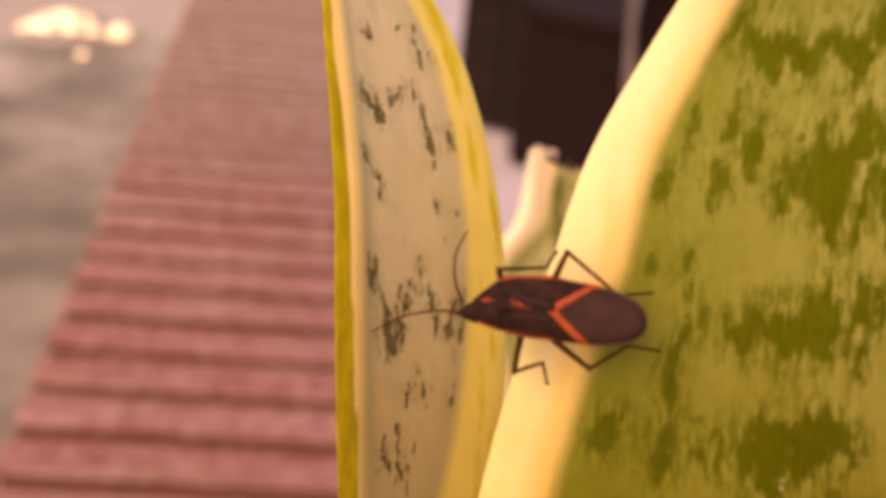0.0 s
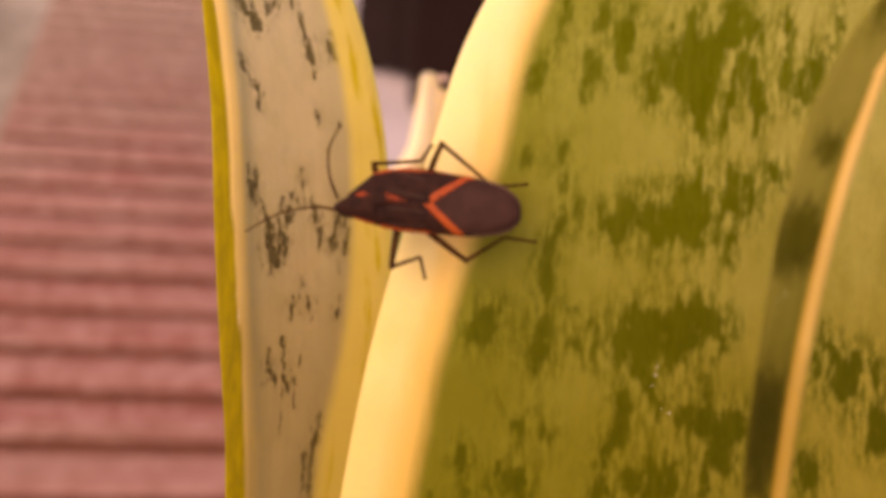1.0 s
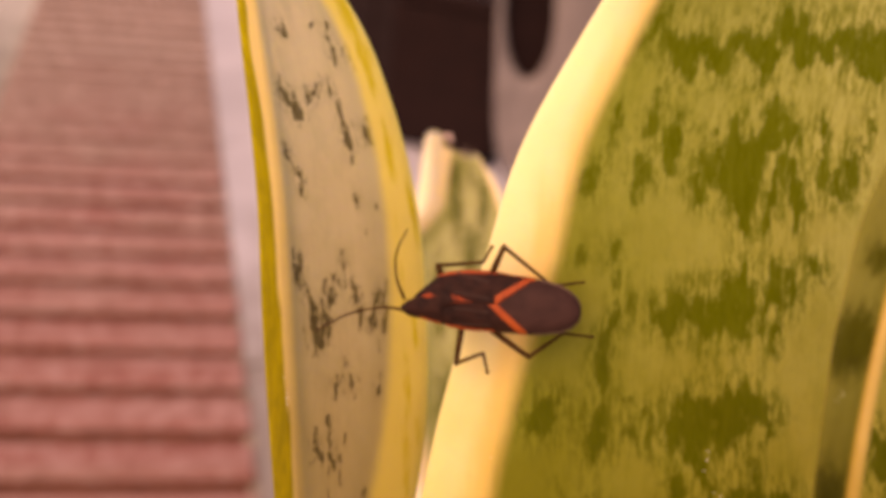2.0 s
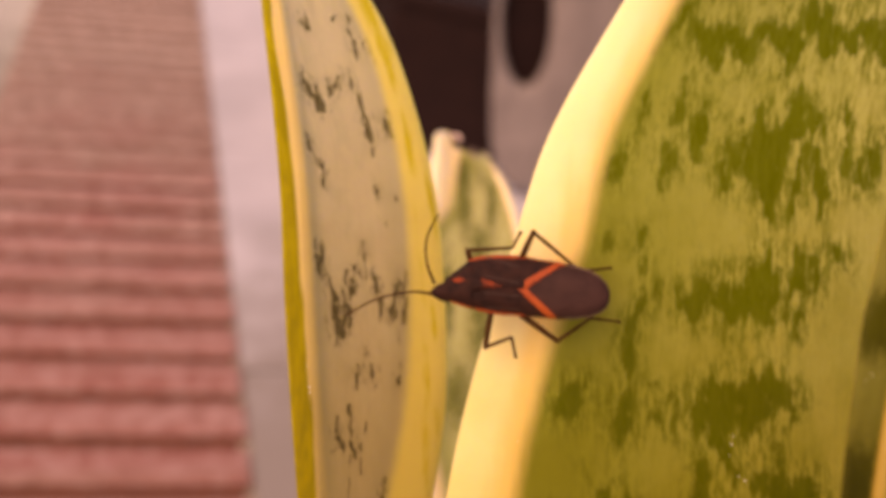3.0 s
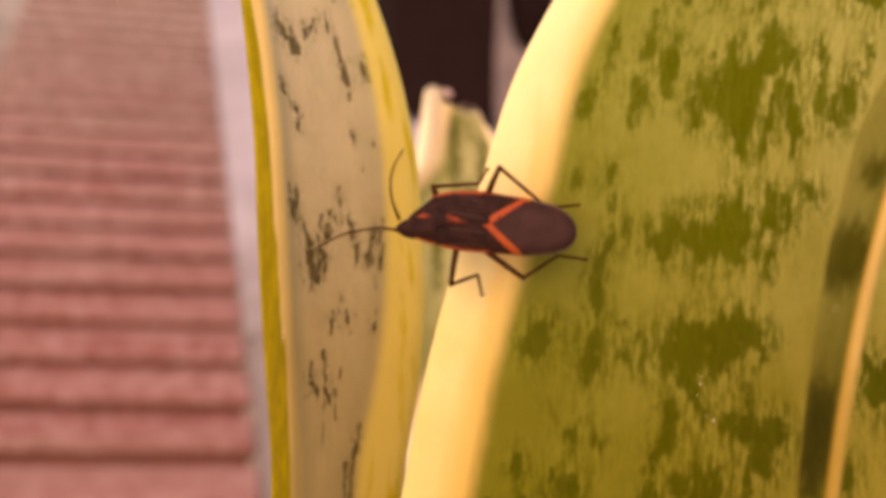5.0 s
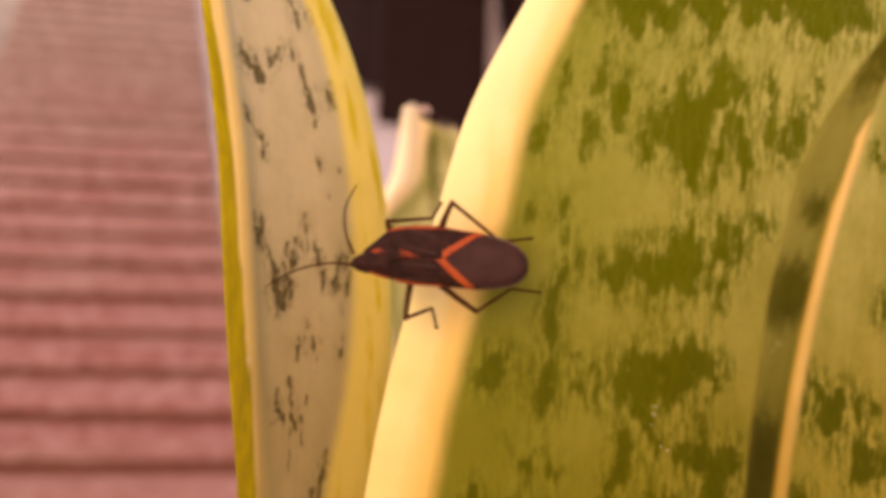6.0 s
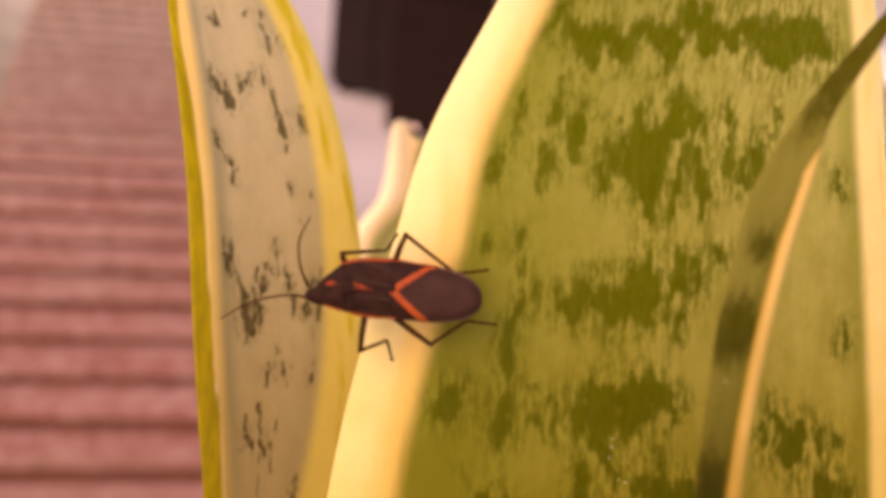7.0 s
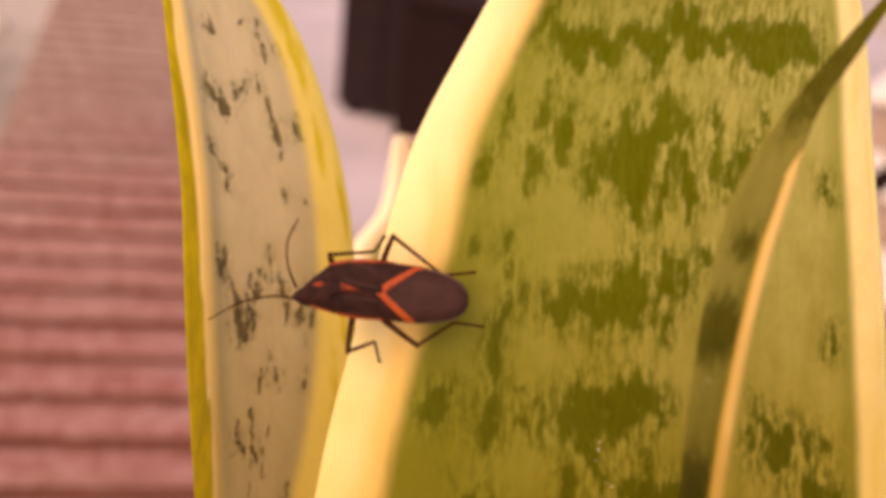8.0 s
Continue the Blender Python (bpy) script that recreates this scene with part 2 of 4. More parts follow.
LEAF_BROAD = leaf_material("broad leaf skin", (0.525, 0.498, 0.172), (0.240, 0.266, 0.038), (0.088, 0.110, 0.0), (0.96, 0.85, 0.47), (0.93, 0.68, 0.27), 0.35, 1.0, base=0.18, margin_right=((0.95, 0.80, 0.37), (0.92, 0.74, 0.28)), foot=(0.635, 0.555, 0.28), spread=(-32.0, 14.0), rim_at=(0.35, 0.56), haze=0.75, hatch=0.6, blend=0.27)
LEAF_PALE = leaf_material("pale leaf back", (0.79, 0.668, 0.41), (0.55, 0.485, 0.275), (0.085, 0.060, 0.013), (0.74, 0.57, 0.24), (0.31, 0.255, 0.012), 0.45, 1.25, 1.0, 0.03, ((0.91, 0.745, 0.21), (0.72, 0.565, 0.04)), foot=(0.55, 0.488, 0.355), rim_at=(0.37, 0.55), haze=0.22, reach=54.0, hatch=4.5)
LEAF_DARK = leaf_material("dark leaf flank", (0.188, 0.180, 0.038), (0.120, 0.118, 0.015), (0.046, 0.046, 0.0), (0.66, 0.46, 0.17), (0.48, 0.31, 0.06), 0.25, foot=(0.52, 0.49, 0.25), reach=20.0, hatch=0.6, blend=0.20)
LEAF_STUB = leaf_material("torn leaf skin", (0.43, 0.415, 0.19), (0.24, 0.245, 0.05), (0.062, 0.074, 0.0), (0.94, 0.80, 0.56), (0.84, 0.64, 0.34), 0.4, gloss=0.18, haze=0.35)
SHELL = plain_material("dark insect shell", (0.017, 0.005, 0.0035), (0.040, 0.012, 0.008), 0.55, 1300, 0.9, 0.00018, spec=0.14)
MEMBRANE = plain_material("smoky wing membrane", (0.032, 0.0125, 0.011), (0.058, 0.024, 0.020), 0.6, 600, 0.8, 0.00016, spec=0.12)
VEIN = plain_material("dull brown wing vein", (0.060, 0.022, 0.016), (0.030, 0.010, 0.007), 0.5, 1200, 0.5, 0.0001, spec=0.3)
MEMBRANE_EDGE = plain_material("pale wing border", (0.15, 0.085, 0.065), (0.10, 0.055, 0.045), 0.6, 900, 0.3, 0.0001, spec=0.2)
ORANGE = plain_material("orange-red insect marking", (0.52, 0.062, 0.010), (0.38, 0.040, 0.008), 0.5, 900, 0.4, 0.0001)
def marking_material():
    m = Mat("blotchy orange marking", 0.6, spec=0.3)
    v = m.coords("Object")
    c = m.mix(m.steps(m.noise(v, 3600, 4, 0.7), 0.42, 0.72), (0.42, 0.060, 0.011), (0.15, 0.025, 0.010))
    m.colour(m.mix(m.steps(m.noise(v, 700, 3), 0.40, 0.75), c, (0.48, 0.085, 0.018)))
    return m.bump(m.noise(v, 3000, 3), 0.4, 0.00005).m


MARKING = marking_material()
DULL_MARKING = plain_material("dull red-orange marking", (0.34, 0.046, 0.011), (0.10, 0.018, 0.008), 0.6, 2400, 0.4, 0.00005, spec=0.2)
LEG = plain_material("brown-black leg", (0.048, 0.018, 0.005), (0.078, 0.031, 0.010), 0.6, 1500, 0.3, 0.00005, spec=0.06)
BLACK = plain_material("black plastic", (0.013, 0.0045, 0.004), (0.019, 0.007, 0.006), 0.7, 20, 0.2, spec=0.12)
DARK_GREY = plain_material("dark metal paint", (0.018, 0.010, 0.010), (0.026, 0.014, 0.014), 0.7, 14, 0.2, spec=0.12)
BEIGE = plain_material("beige plastic", (0.25, 0.205, 0.195), (0.18, 0.145, 0.14), 0.7, 8, 0.3, 0.003)
WHITE = plain_material("white paint", (0.93, 0.90, 0.86), (0.88, 0.84, 0.79), 0.5, 12, 0.2)
TERRACOTTA = plain_material("terracotta", (0.36, 0.16, 0.09), (0.29, 0.12, 0.065), 0.8, 25, 0.3)
FLAP = plain_material("dry torn leaf skin", (0.78, 0.56, 0.50), (0.66, 0.45, 0.38), 0.6, 800, 0.3, 0.0001)
GRAIN = plain_material("pale grain", (0.85, 0.80, 0.70), (0.75, 0.70, 0.60), 0.5, 500, 0.2, 0.0001)
# brown stands in for the shade on the risers below the treads
RISER_SHADE = plain_material("riser board with painted shade", (0.40, 0.30, 0.245), (0.33, 0.24, 0.195), 0.7, 10, 0.2)
GLARE = plain_material("pale glare sheet", (0.95, 0.84, 0.66), (0.93, 0.78, 0.56), 0.35, 30, 0.3, metal=1.0)
SOIL = plain_material("soil", (0.05, 0.035, 0.022), (0.025, 0.017, 0.01), 0.95, 60, 0.9, 0.008)


# ---- mesh helpers ----
def finish(ob, parent=None, label="", smooth=True):
    if smooth:
        ob.data.polygons.foreach_set("use_smooth", [True] * len(ob.data.polygons))
    if parent:
        ob.parent = parent
    if label:
        ob["label"] = label
    return ob


def part(name, bm, material, parent=None, label="", smooth=True):
    bmesh.ops.recalc_face_normals(bm, faces=bm.faces)
    me = bpy.data.meshes.new(name)
    bm.to_mesh(me)
    bm.free()
    me.materials.append(material)
    return finish(new(name, me), parent, label, smooth)


def box_bm(sx, sy, sz, at=(0, 0, 0), bevel=0.0, segs=2):
    bm = bmesh.new()
    bmesh.ops.create_cube(bm, size=1.0)
    bmesh.ops.scale(bm, vec=(sx, sy, sz), verts=bm.verts)
    bmesh.ops.translate(bm, vec=at, verts=bm.verts)
    if bevel:
        bmesh.ops.bevel(bm, geom=bm.edges[:], offset=bevel, segments=segs, affect="EDGES", profile=0.6)
    return bm


def lathe_bm(profile, n=48):
    """Turn (radius, height) pairs about z."""
    bm = bmesh.new()
    rings = [[bm.verts.new((r * math.cos(2 * math.pi * i / n), r * math.sin(2 * math.pi * i / n), z)) for i in range(n)] for r, z in profile]
    for a, b in zip(rings, rings[1:]):
        for i in range(n):
            bm.faces.new((a[i], a[(i + 1) % n], b[(i + 1) % n], b[i]))
    bm.faces.new(rings[0])
    bm.faces.new(rings[-1])
    return bm


def tube_bm(points, radii, n=10, sub=6):
    """A tapering round limb through the points, smoothed between them."""
    pts = [Vector(p) for p in points]
    line, rad = [], []
    for i in range(len(pts) - 1):
        p0, p1, p2, p3 = pts[max(i - 1, 0)], pts[i], pts[i + 1], pts[min(i + 2, len(pts) - 1)]
        for k in range(sub):
            t = k / sub
            line.append(0.5 * (2 * p1 + (p2 - p0) * t + (2 * p0 - 5 * p1 + 4 * p2 - p3) * t * t + (3 * p1 - p0 - 3 * p2 + p3) * t ** 3))
            rad.append(radii[i] + (radii[i + 1] - radii[i]) * t)
    line.append(pts[-1])
    rad.append(radii[-1])
    bm = bmesh.new()
    rings = []
    side = None
    for i, p in enumerate(line):
        d = (line[min(i + 1, len(line) - 1)] - line[max(i - 1, 0)]).normalized()
        if side is None:
            side = d.orthogonal().normalized()
        side = (side - d * side.dot(d)).normalized()
        up = d.cross(side)
        rings.append([bm.verts.new(p + rad[i] * (math.cos(2 * math.pi * k / n) * side + math.sin(2 * math.pi * k / n) * up)) for k in range(n)])
    for a, b in zip(rings, rings[1:]):
        for k in range(n):
            bm.faces.new((a[k], a[(k + 1) % n], b[(k + 1) % n], b[k]))
    bm.faces.new(rings[0])
    bm.faces.new(rings[-1])
    return bm


# ---- structure ----
def build_ground():
    bm = bmesh.new()
    bmesh.ops.create_grid(bm, x_segments=60, y_segments=60, size=400)
    bmesh.ops.translate(bm, vec=(0, 0, -0.0205), verts=bm.verts)
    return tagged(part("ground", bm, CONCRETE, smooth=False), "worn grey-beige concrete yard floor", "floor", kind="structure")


def build_boardwalk():
    walkway = tagged(new("boardwalk"), "weathered red-stained wooden boardwalk of cross planks", "boardwalk", kind="structure")
    x0, x1, pitch, gap, thick, skew = -0.53, 0.156, 0.1457, 0.043, 0.020, -0.085
    bm = box_bm(x1 - x0, pitch - gap, thick, (0, 0, -thick / 2), 0.0098, 5)
    for v in bm.verts:
        v.co.y += skew * v.co.x
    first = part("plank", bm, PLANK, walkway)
    # thin sheet added only to colour the gaps between planks red-brown
    part("underlay", box_bm(x1 - x0 - 0.03, 51 * pitch, 0.0015, ((x0 + x1) / 2, 1.427 - pitch * 2 + 25 * pitch, -0.0192), 0), UNDERLAY, walkway, "red-brown sheet added to colour the plank gaps", smooth=False)
    first.location = ((x0 + x1) / 2, 1.427 - 0.006 - pitch / 2 - 2 * pitch, 0)
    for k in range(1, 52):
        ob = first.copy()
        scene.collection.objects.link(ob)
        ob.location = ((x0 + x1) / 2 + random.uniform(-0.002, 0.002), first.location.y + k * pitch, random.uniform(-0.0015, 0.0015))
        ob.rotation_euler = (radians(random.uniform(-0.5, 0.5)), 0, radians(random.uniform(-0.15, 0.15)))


def build_slabs():
    """Pale concrete slabs beside the boardwalk, darker where they come near."""
    paving = tagged(new("pavement"), "pale lilac-grey concrete slabs beside the boardwalk", "pavement", kind="structure")
    x0 = 0.153
    for row, (y0, y1) in enumerate(((0.35, 1.93), (1.93, 3.18), (3.18, 4.4), (4.4, 5.8), (5.8, 7.4))):
        for col in range(3):
            w = 1.18
            ob = part("slab", box_bm(w - 0.012, y1 - y0 - 0.012, 0.018, (0, 0, 0), 0.003, 2), SLAB, paving, smooth=False)
            ob.location = (x0 + w * (col + 0.5), (y0 + y1) / 2, -0.0112 + 0.0006 * ((row + col) % 2))


# ---- the plant ----
PLANT = pose(0, 0, 1.3, 62.720, -6.892, -13.184)    # leaning axes of the plant's top


def q(x, y, z):
    """A place from millimetres in the plant's leaning axes."""
    return PLANT @ (Vector((x, y, z)) / 1000)


def chords(lefts, rights):
    """Running lengths along the middle line."""
    out = [0.0]
    for i in range(1, len(lefts)):
        out.append(out[-1] + ((lefts[i] + rights[i]) / 2 - (lefts[i - 1] + rights[i - 1]) / 2).length)
    return out


def spline(values, knots, t):
    """A smooth curve through the values at the given knots; t counts stations."""
    n = len(values)
    i = min(int(t), n - 2)
    f = t - i
    h = knots[i + 1] - knots[i]

    def slope(k):
        if k == 0:
            return (values[1] - values[0]) / (knots[1] - knots[0])
        if k == n - 1:
            return (values[-1] - values[-2]) / (knots[-1] - knots[-2])
        h0, h1 = knots[k] - knots[k - 1], knots[k + 1] - knots[k]
        return ((values[k] - values[k - 1]) / h0 * h1 + (values[k + 1] - values[k]) / h1 * h0) / (h0 + h1)
    m0, m1 = slope(i) * h, slope(i + 1) * h
    f2, f3 = f * f, f * f * f
    return values[i] * (2 * f3 - 3 * f2 + 1) + m0 * (f3 - 2 * f2 + f) + values[i + 1] * (3 * f2 - 2 * f3) + m1 * (f3 - f2)


def bands_of(blobs, x, y):
    """Strength of the dark banding at the places (x, y), from soft patches (x, y, half width, half height) and strokes (x0, y0, x1, y1, width)."""
    total = np.zeros(len(x))
    for blob in blobs:
        if len(blob) == 4:
            w = (((x - blob[0]) / blob[2]) ** 2 + ((y - blob[1]) / blob[3]) ** 2) / 1.25
        else:
            dx, dy = blob[2] - blob[0], blob[3] - blob[1]
            k = np.clip(((x - blob[0]) * dx + (y - blob[1]) * dy) / (dx * dx + dy * dy), 0, 1)
            w = ((x - blob[0] - k * dx) ** 2 + (y - blob[1] - k * dy) ** 2) / blob[4] ** 2
        total += (blob[5] if len(blob) > 5 else 1.0) * np.exp(-0.8 * np.minimum(w, 40))
    return total


def leaf(name, parent, stations, material, thick, bulge, fine_from, fine_to, nu, nv, blobs, rims, section, label="", ragged=1.0, rim_end=99.0, tear=0.0, axis=0.5, taper=0.0):
    """A thick strap leaf through stations (left edge, right edge), base first. fine_from, fine_to: the span of stations
    that is finely divided; rims: widths of the two yellow margins; taper: how fast the left one narrows towards the tip."""
    lefts, rights = [s[0] for s in stations], [s[1] for s in stations]
    knots = chords(lefts, rights)
    n = len(stations)
    back = PLANT.inverted()
    ts = list(np.linspace(0, fine_from, 14)[:-1]) + list(np.linspace(fine_from, fine_to, nv)) + list(np.linspace(fine_to, n - 1, 12)[1:])
    verts, uvs, greens, edges, spots = [], [], [], [], []
    along, last = 0.0, None
    spans = []
    for t in ts:
        a, b = spline(lefts, knots, t), spline(rights, knots, t)
        c = (a + b) / 2
        along += 0 if last is None else (c - last).length
        last = c
        spans.append((t, a, b, along))
    zero = min(spans, key=lambda s: abs(s[0] - fine_from))[3]
    us = [0.5 - 0.5 * math.cos(math.pi * k / (nu - 1)) * (0.75 + 0.25 * abs(math.cos(math.pi * k / (nu - 1)))) for k in range(nu)]
    rows = len(spans)
    for i, (t, a, b, s) in enumerate(spans):
        a2, b2 = (spans[min(i + 1, rows - 1)][1] + spans[min(i + 1, rows - 1)][2]) / 2, (spans[max(i - 1, 0)][1] + spans[max(i - 1, 0)][2]) / 2
        across = b - a
        wide = across.length
        face = across.cross(a2 - b2).normalized()
        for side in (1, -1):
            for u in us:
                e = 1 - abs(2 * u - 1) ** 6
                p = a + across * u + face * (section(u) * bulge * min(1.0, wide / 0.02) + side * 0.5 * thick * math.sqrt(max(e, 0)) * min(1.0, wide / 0.006))
                if tear and t > n - 2.2:
                    spike = 0.70 * (1 - min(1.0, ((u - 0.19) / 0.21) ** 2)) / (1.0 + math.exp((u - 0.31) / 0.006)) + 0.30 * min(1.0, max(0.0, 1 - (u - 0.31) / 0.45)) * (1 - 0.5 * max(0.0, 0.05 - u) / 0.05) + 0.20 * math.exp(-((u - 0.82) / 0.07) ** 2) - 0.4 * max(0.0, u - 0.90) / 0.10
                    p = p + (a2 - b2).normalized() * tear * (t - n + 2.2) / 1.2 * (spike + 0.16 * noise.noise((u * 9.0, 2.5, 1.0)) + 0.10 * noise.noise((u * 23.0, 7.5, 3.0)))
                verts.append(p)
                um, vm = (u - axis) * wide * 1000, (s - zero) * 1000
                uvs.append((um, vm))
                lp = back @ p * 1000
                wob = noise.noise((um * 0.35, vm * 0.12, 3.0)) * 0.5 * ragged
                jag = noise.noise((um * 1.3, vm * 0.05, 9.0)) * 1.0 * ragged
                spots.append((lp.x + wob, lp.y + jag))
                greens.append(-1.0 if side == 1 and fine_from <= t <= fine_to else max(0.0, noise.noise((um * 0.12, vm * 0.16, 5.0))) * 1.6 * ragged)
                run = max(0.02, min(1.0, (rim_end - t) / 1.2))
                d0, d1 = u * wide / max(rims[0] * run * max(0.3, 1 - taper * max(0.0, t - 5)), 1e-6), (1 - u) * wide / max((rims[1] + (rims[2] - rims[1]) * min(1.0, max(0.0, (t - fine_from) / (fine_to - fine_from))) if len(rims) > 2 else rims[1]) * run, 1e-6)
                d = min(d0, d1)
                edges.append(0.0 if d >= 2 else 1.0 - 0.5 * d if d0 < d1 else 0.72 if (1 - u) * wide < 0.0007 else min(0.70, 1.0 - 0.5 * d))
    greens, spots = np.array(greens), np.array(spots)
    near = greens < 0
    halos = greens.clip(0, 1)
    greens[near] = bands_of(blobs, spots[near, 0], spots[near, 1]).clip(0, 1.3)
    halos[near] = bands_of([(*b[:4], 2.4 * b[4] + 0.2, *b[5:]) if len(b) > 4 else b for b in blobs], spots[near, 0], spots[near, 1]).clip(0, 1)
    faces = []
    w2 = 2 * nu
    for i in range(rows - 1):
        r0, r1 = i * w2, (i + 1) * w2
        for k in range(nu - 1):
            faces.append((r0 + k, r0 + k + 1, r1 + k + 1, r1 + k))
            faces.append((r0 + nu + k + 1, r0 + nu + k, r1 + nu + k, r1 + nu + k + 1))
        faces.append((r0 + nu, r0, r1, r1 + nu))
        faces.append((r0 + nu - 1, r0 + w2 - 1, r1 + w2 - 1, r1 + nu - 1))
    faces.append(tuple(range(nu)) + tuple(range(w2 - 1, nu - 1, -1)))
    end = (rows - 1) * w2
    faces.append(tuple(end + k for k in range(nu - 1, -1, -1)) + tuple(end + k for k in range(nu, w2)))
    me = bpy.data.meshes.new(name)
    me.from_pydata([tuple(p) for p in verts], [], faces)
    layer = me.uv_layers.new(name="UVMap")
    loop_verts = np.empty(len(me.loops), dtype=np.int32)
    me.loops.foreach_get("vertex_index", loop_verts)
    layer.data.foreach_set("uv", np.array(uvs, dtype=np.float32)[loop_verts].ravel())
    for key, data in (("green", greens), ("halo", halos), ("edge", edges)):
        at = me.attributes.new(key, "FLOAT", "POINT")
        at.data.foreach_set("value", np.array(data, dtype=np.float32))
    me.materials.append(material)
    me.validate()
    return finish(new(name, me), parent, label)


def flecks(blade, places):
    """Tiny pale grains on a blade, for dust and small glints, at places (x, y, size) of its leaning axes."""
    back = PLANT.inverted()
    co = np.array([tuple(back @ v.co * 1000) for v in blade.data.vertices])
    for x, y, size in places:
        near = (co[:, 0] - x) ** 2 + (co[:, 1] - y) ** 2
        z = co[near < 0.3, 2].max()
        bm = bmesh.new()
        bmesh.ops.create_icosphere(bm, subdivisions=2, radius=size * 0.55 / 1000)
        for v in bm.verts:
            v.co *= 1 + 0.4 * noise.noise(v.co * 9000)
            v.co = q(x, y, z) + PLANT.to_3x3() @ Vector((v.co.x, v.co.y * 1.6, v.co.z * 0.5))
        part("fleck", bm, GRAIN, blade, "pale grain, dust and small glints")


def shallow(u):
    return -(1 - (2 * u - 1) ** 2)


def convex(u):
    return 1 - (2 * u - 1) ** 2


def curled(u):
    """A shallow channel with a crest beside the left edge, which turns back."""
    return -(1 - (2 * u - 1) ** 2) * 0.6 + 0.25 * math.exp(-((u - 0.115) / 0.05) ** 2) - 0.5 * max(0.0, 0.08 - u) / 0.08


def broad_pattern():
    """Dark streaks of the broad leaf's cross bands, band by band: (x0, y0, x1, y1, half width, strength) in millimetres."""
    top = [(16.5, 19, 13.7, 15.9, 0.4, 0.4), (16.3, 19.2, 15.9, 17.6, 0.56, 0.5), (16.8, 17.3, 17.8, 15.9, 0.49), (17.6, 16.9, 18, 15.5, 0.41), (18.8, 17.1, 20.1, 16.1, 0.65), (18.6, 16.7, 18.4, 14.6, 0.33), (19.8, 16.9, 20.1, 15.7, 0.41), (20.5, 16.1, 20.7, 15.3, 0.33), (21.7, 17.1, 20.9, 15.5, 0.41, 0.8), (22.5, 17.5, 23.2, 16.6, 0.57), (23.3, 17, 24, 15.8, 0.49), (23.7, 16.6, 23.6, 14.3, 0.33), (24.4, 17.2, 24.2, 15.6, 0.33), (25.2, 18.2, 26.1, 17.4, 0.57)]
    top_far = [(25.6, 19.2, 25.6, 17.8, 0.41), (26.9, 19, 27.1, 16.1, 0.45), (26.3, 17.8, 26.6, 15.8, 0.33), (27.8, 17.3, 28.5, 16.3, 0.41), (28.9, 17.1, 29, 16, 0.33), (29.5, 17.5, 30.2, 18.2, 0.33), (30.2, 17.4, 30.9, 16.4, 0.67), (31.7, 17.8, 32.3, 15.6, 0.75), (31.3, 17.2, 31.6, 15.2, 0.33), (33.3, 17.7, 33.8, 16.1, 0.67), (32.7, 16.4, 32.9, 14.9, 0.34), (34.7, 18, 35.2, 16.3, 0.68), (35.9, 17.4, 36.4, 15.8, 0.51), (33.6, 18.1, 33.6, 17.3, 0.25), (35.2, 18.2, 35.2, 17.4, 0.25), (23.8, 16.2, 24.6, 16.4, 0.41)]
    upper_left = [(13.2, 12.6, 13.1, 10.2, 0.29, 0.6), (13.6, 12.8, 13.4, 11.4, 0.21, 0.6), (16.3, 13.8, 16, 11.8, 0.2, 0.7), (15.8, 11.8, 15.4, 10.8, 0.29, 0.8), (16, 11.4, 16, 10.8, 0.21), (17.9, 12, 17.7, 10.5, 0.29), (17.3, 10.9, 17.1, 9.5, 0.37), (17.1, 10.1, 17, 8.1, 0.37), (17.7, 10.1, 17.5, 9.3, 0.29), (15, 9.1, 15, 7.3, 0.29, 0.9), (14.6, 7.3, 14.6, 5.9, 0.21, 0.8), (15.4, 8.5, 15.7, 7.3, 0.25, 0.7), (12.4, 9.2, 12.1, 8.3, 0.29, 0.5), (11.1, 7.9, 10.9, 6.5, 0.37, 0.9), (11.7, 8.1, 11.5, 6.9, 0.29, 0.8)]
    upper_core = [(19.4, 9.9, 19.6, 8.7, 0.25, 0.6), (19.8, 8.5, 20, 7.3, 0.42), (20.6, 10.7, 20.8, 9.3, 0.29, 0.7), (20.8, 8.7, 21.1, 7.3, 0.5), (19, 7.7, 19.1, 5.8, 0.29), (19.4, 6.5, 19.4, 5.8, 0.21, 0.8), (22, 11.6, 21.9, 10.1, 0.29), (21.7, 9.9, 21.9, 8.1, 0.42), (22.7, 9.7, 22.7, 7.3, 0.75), (23.8, 9.9, 23.4, 8.5, 0.42), (23.6, 8.9, 23.2, 6.9, 0.5), (21.9, 7.3, 22.3, 5.4, 0.5), (21.1, 7.7, 21.3, 6.5, 0.33, 0.8), (22.5, 6, 22.7, 4, 0.33), (22.8, 5.2, 22.8, 3.3, 0.21), (23.4, 6.9, 23.1, 5.2, 0.29)]
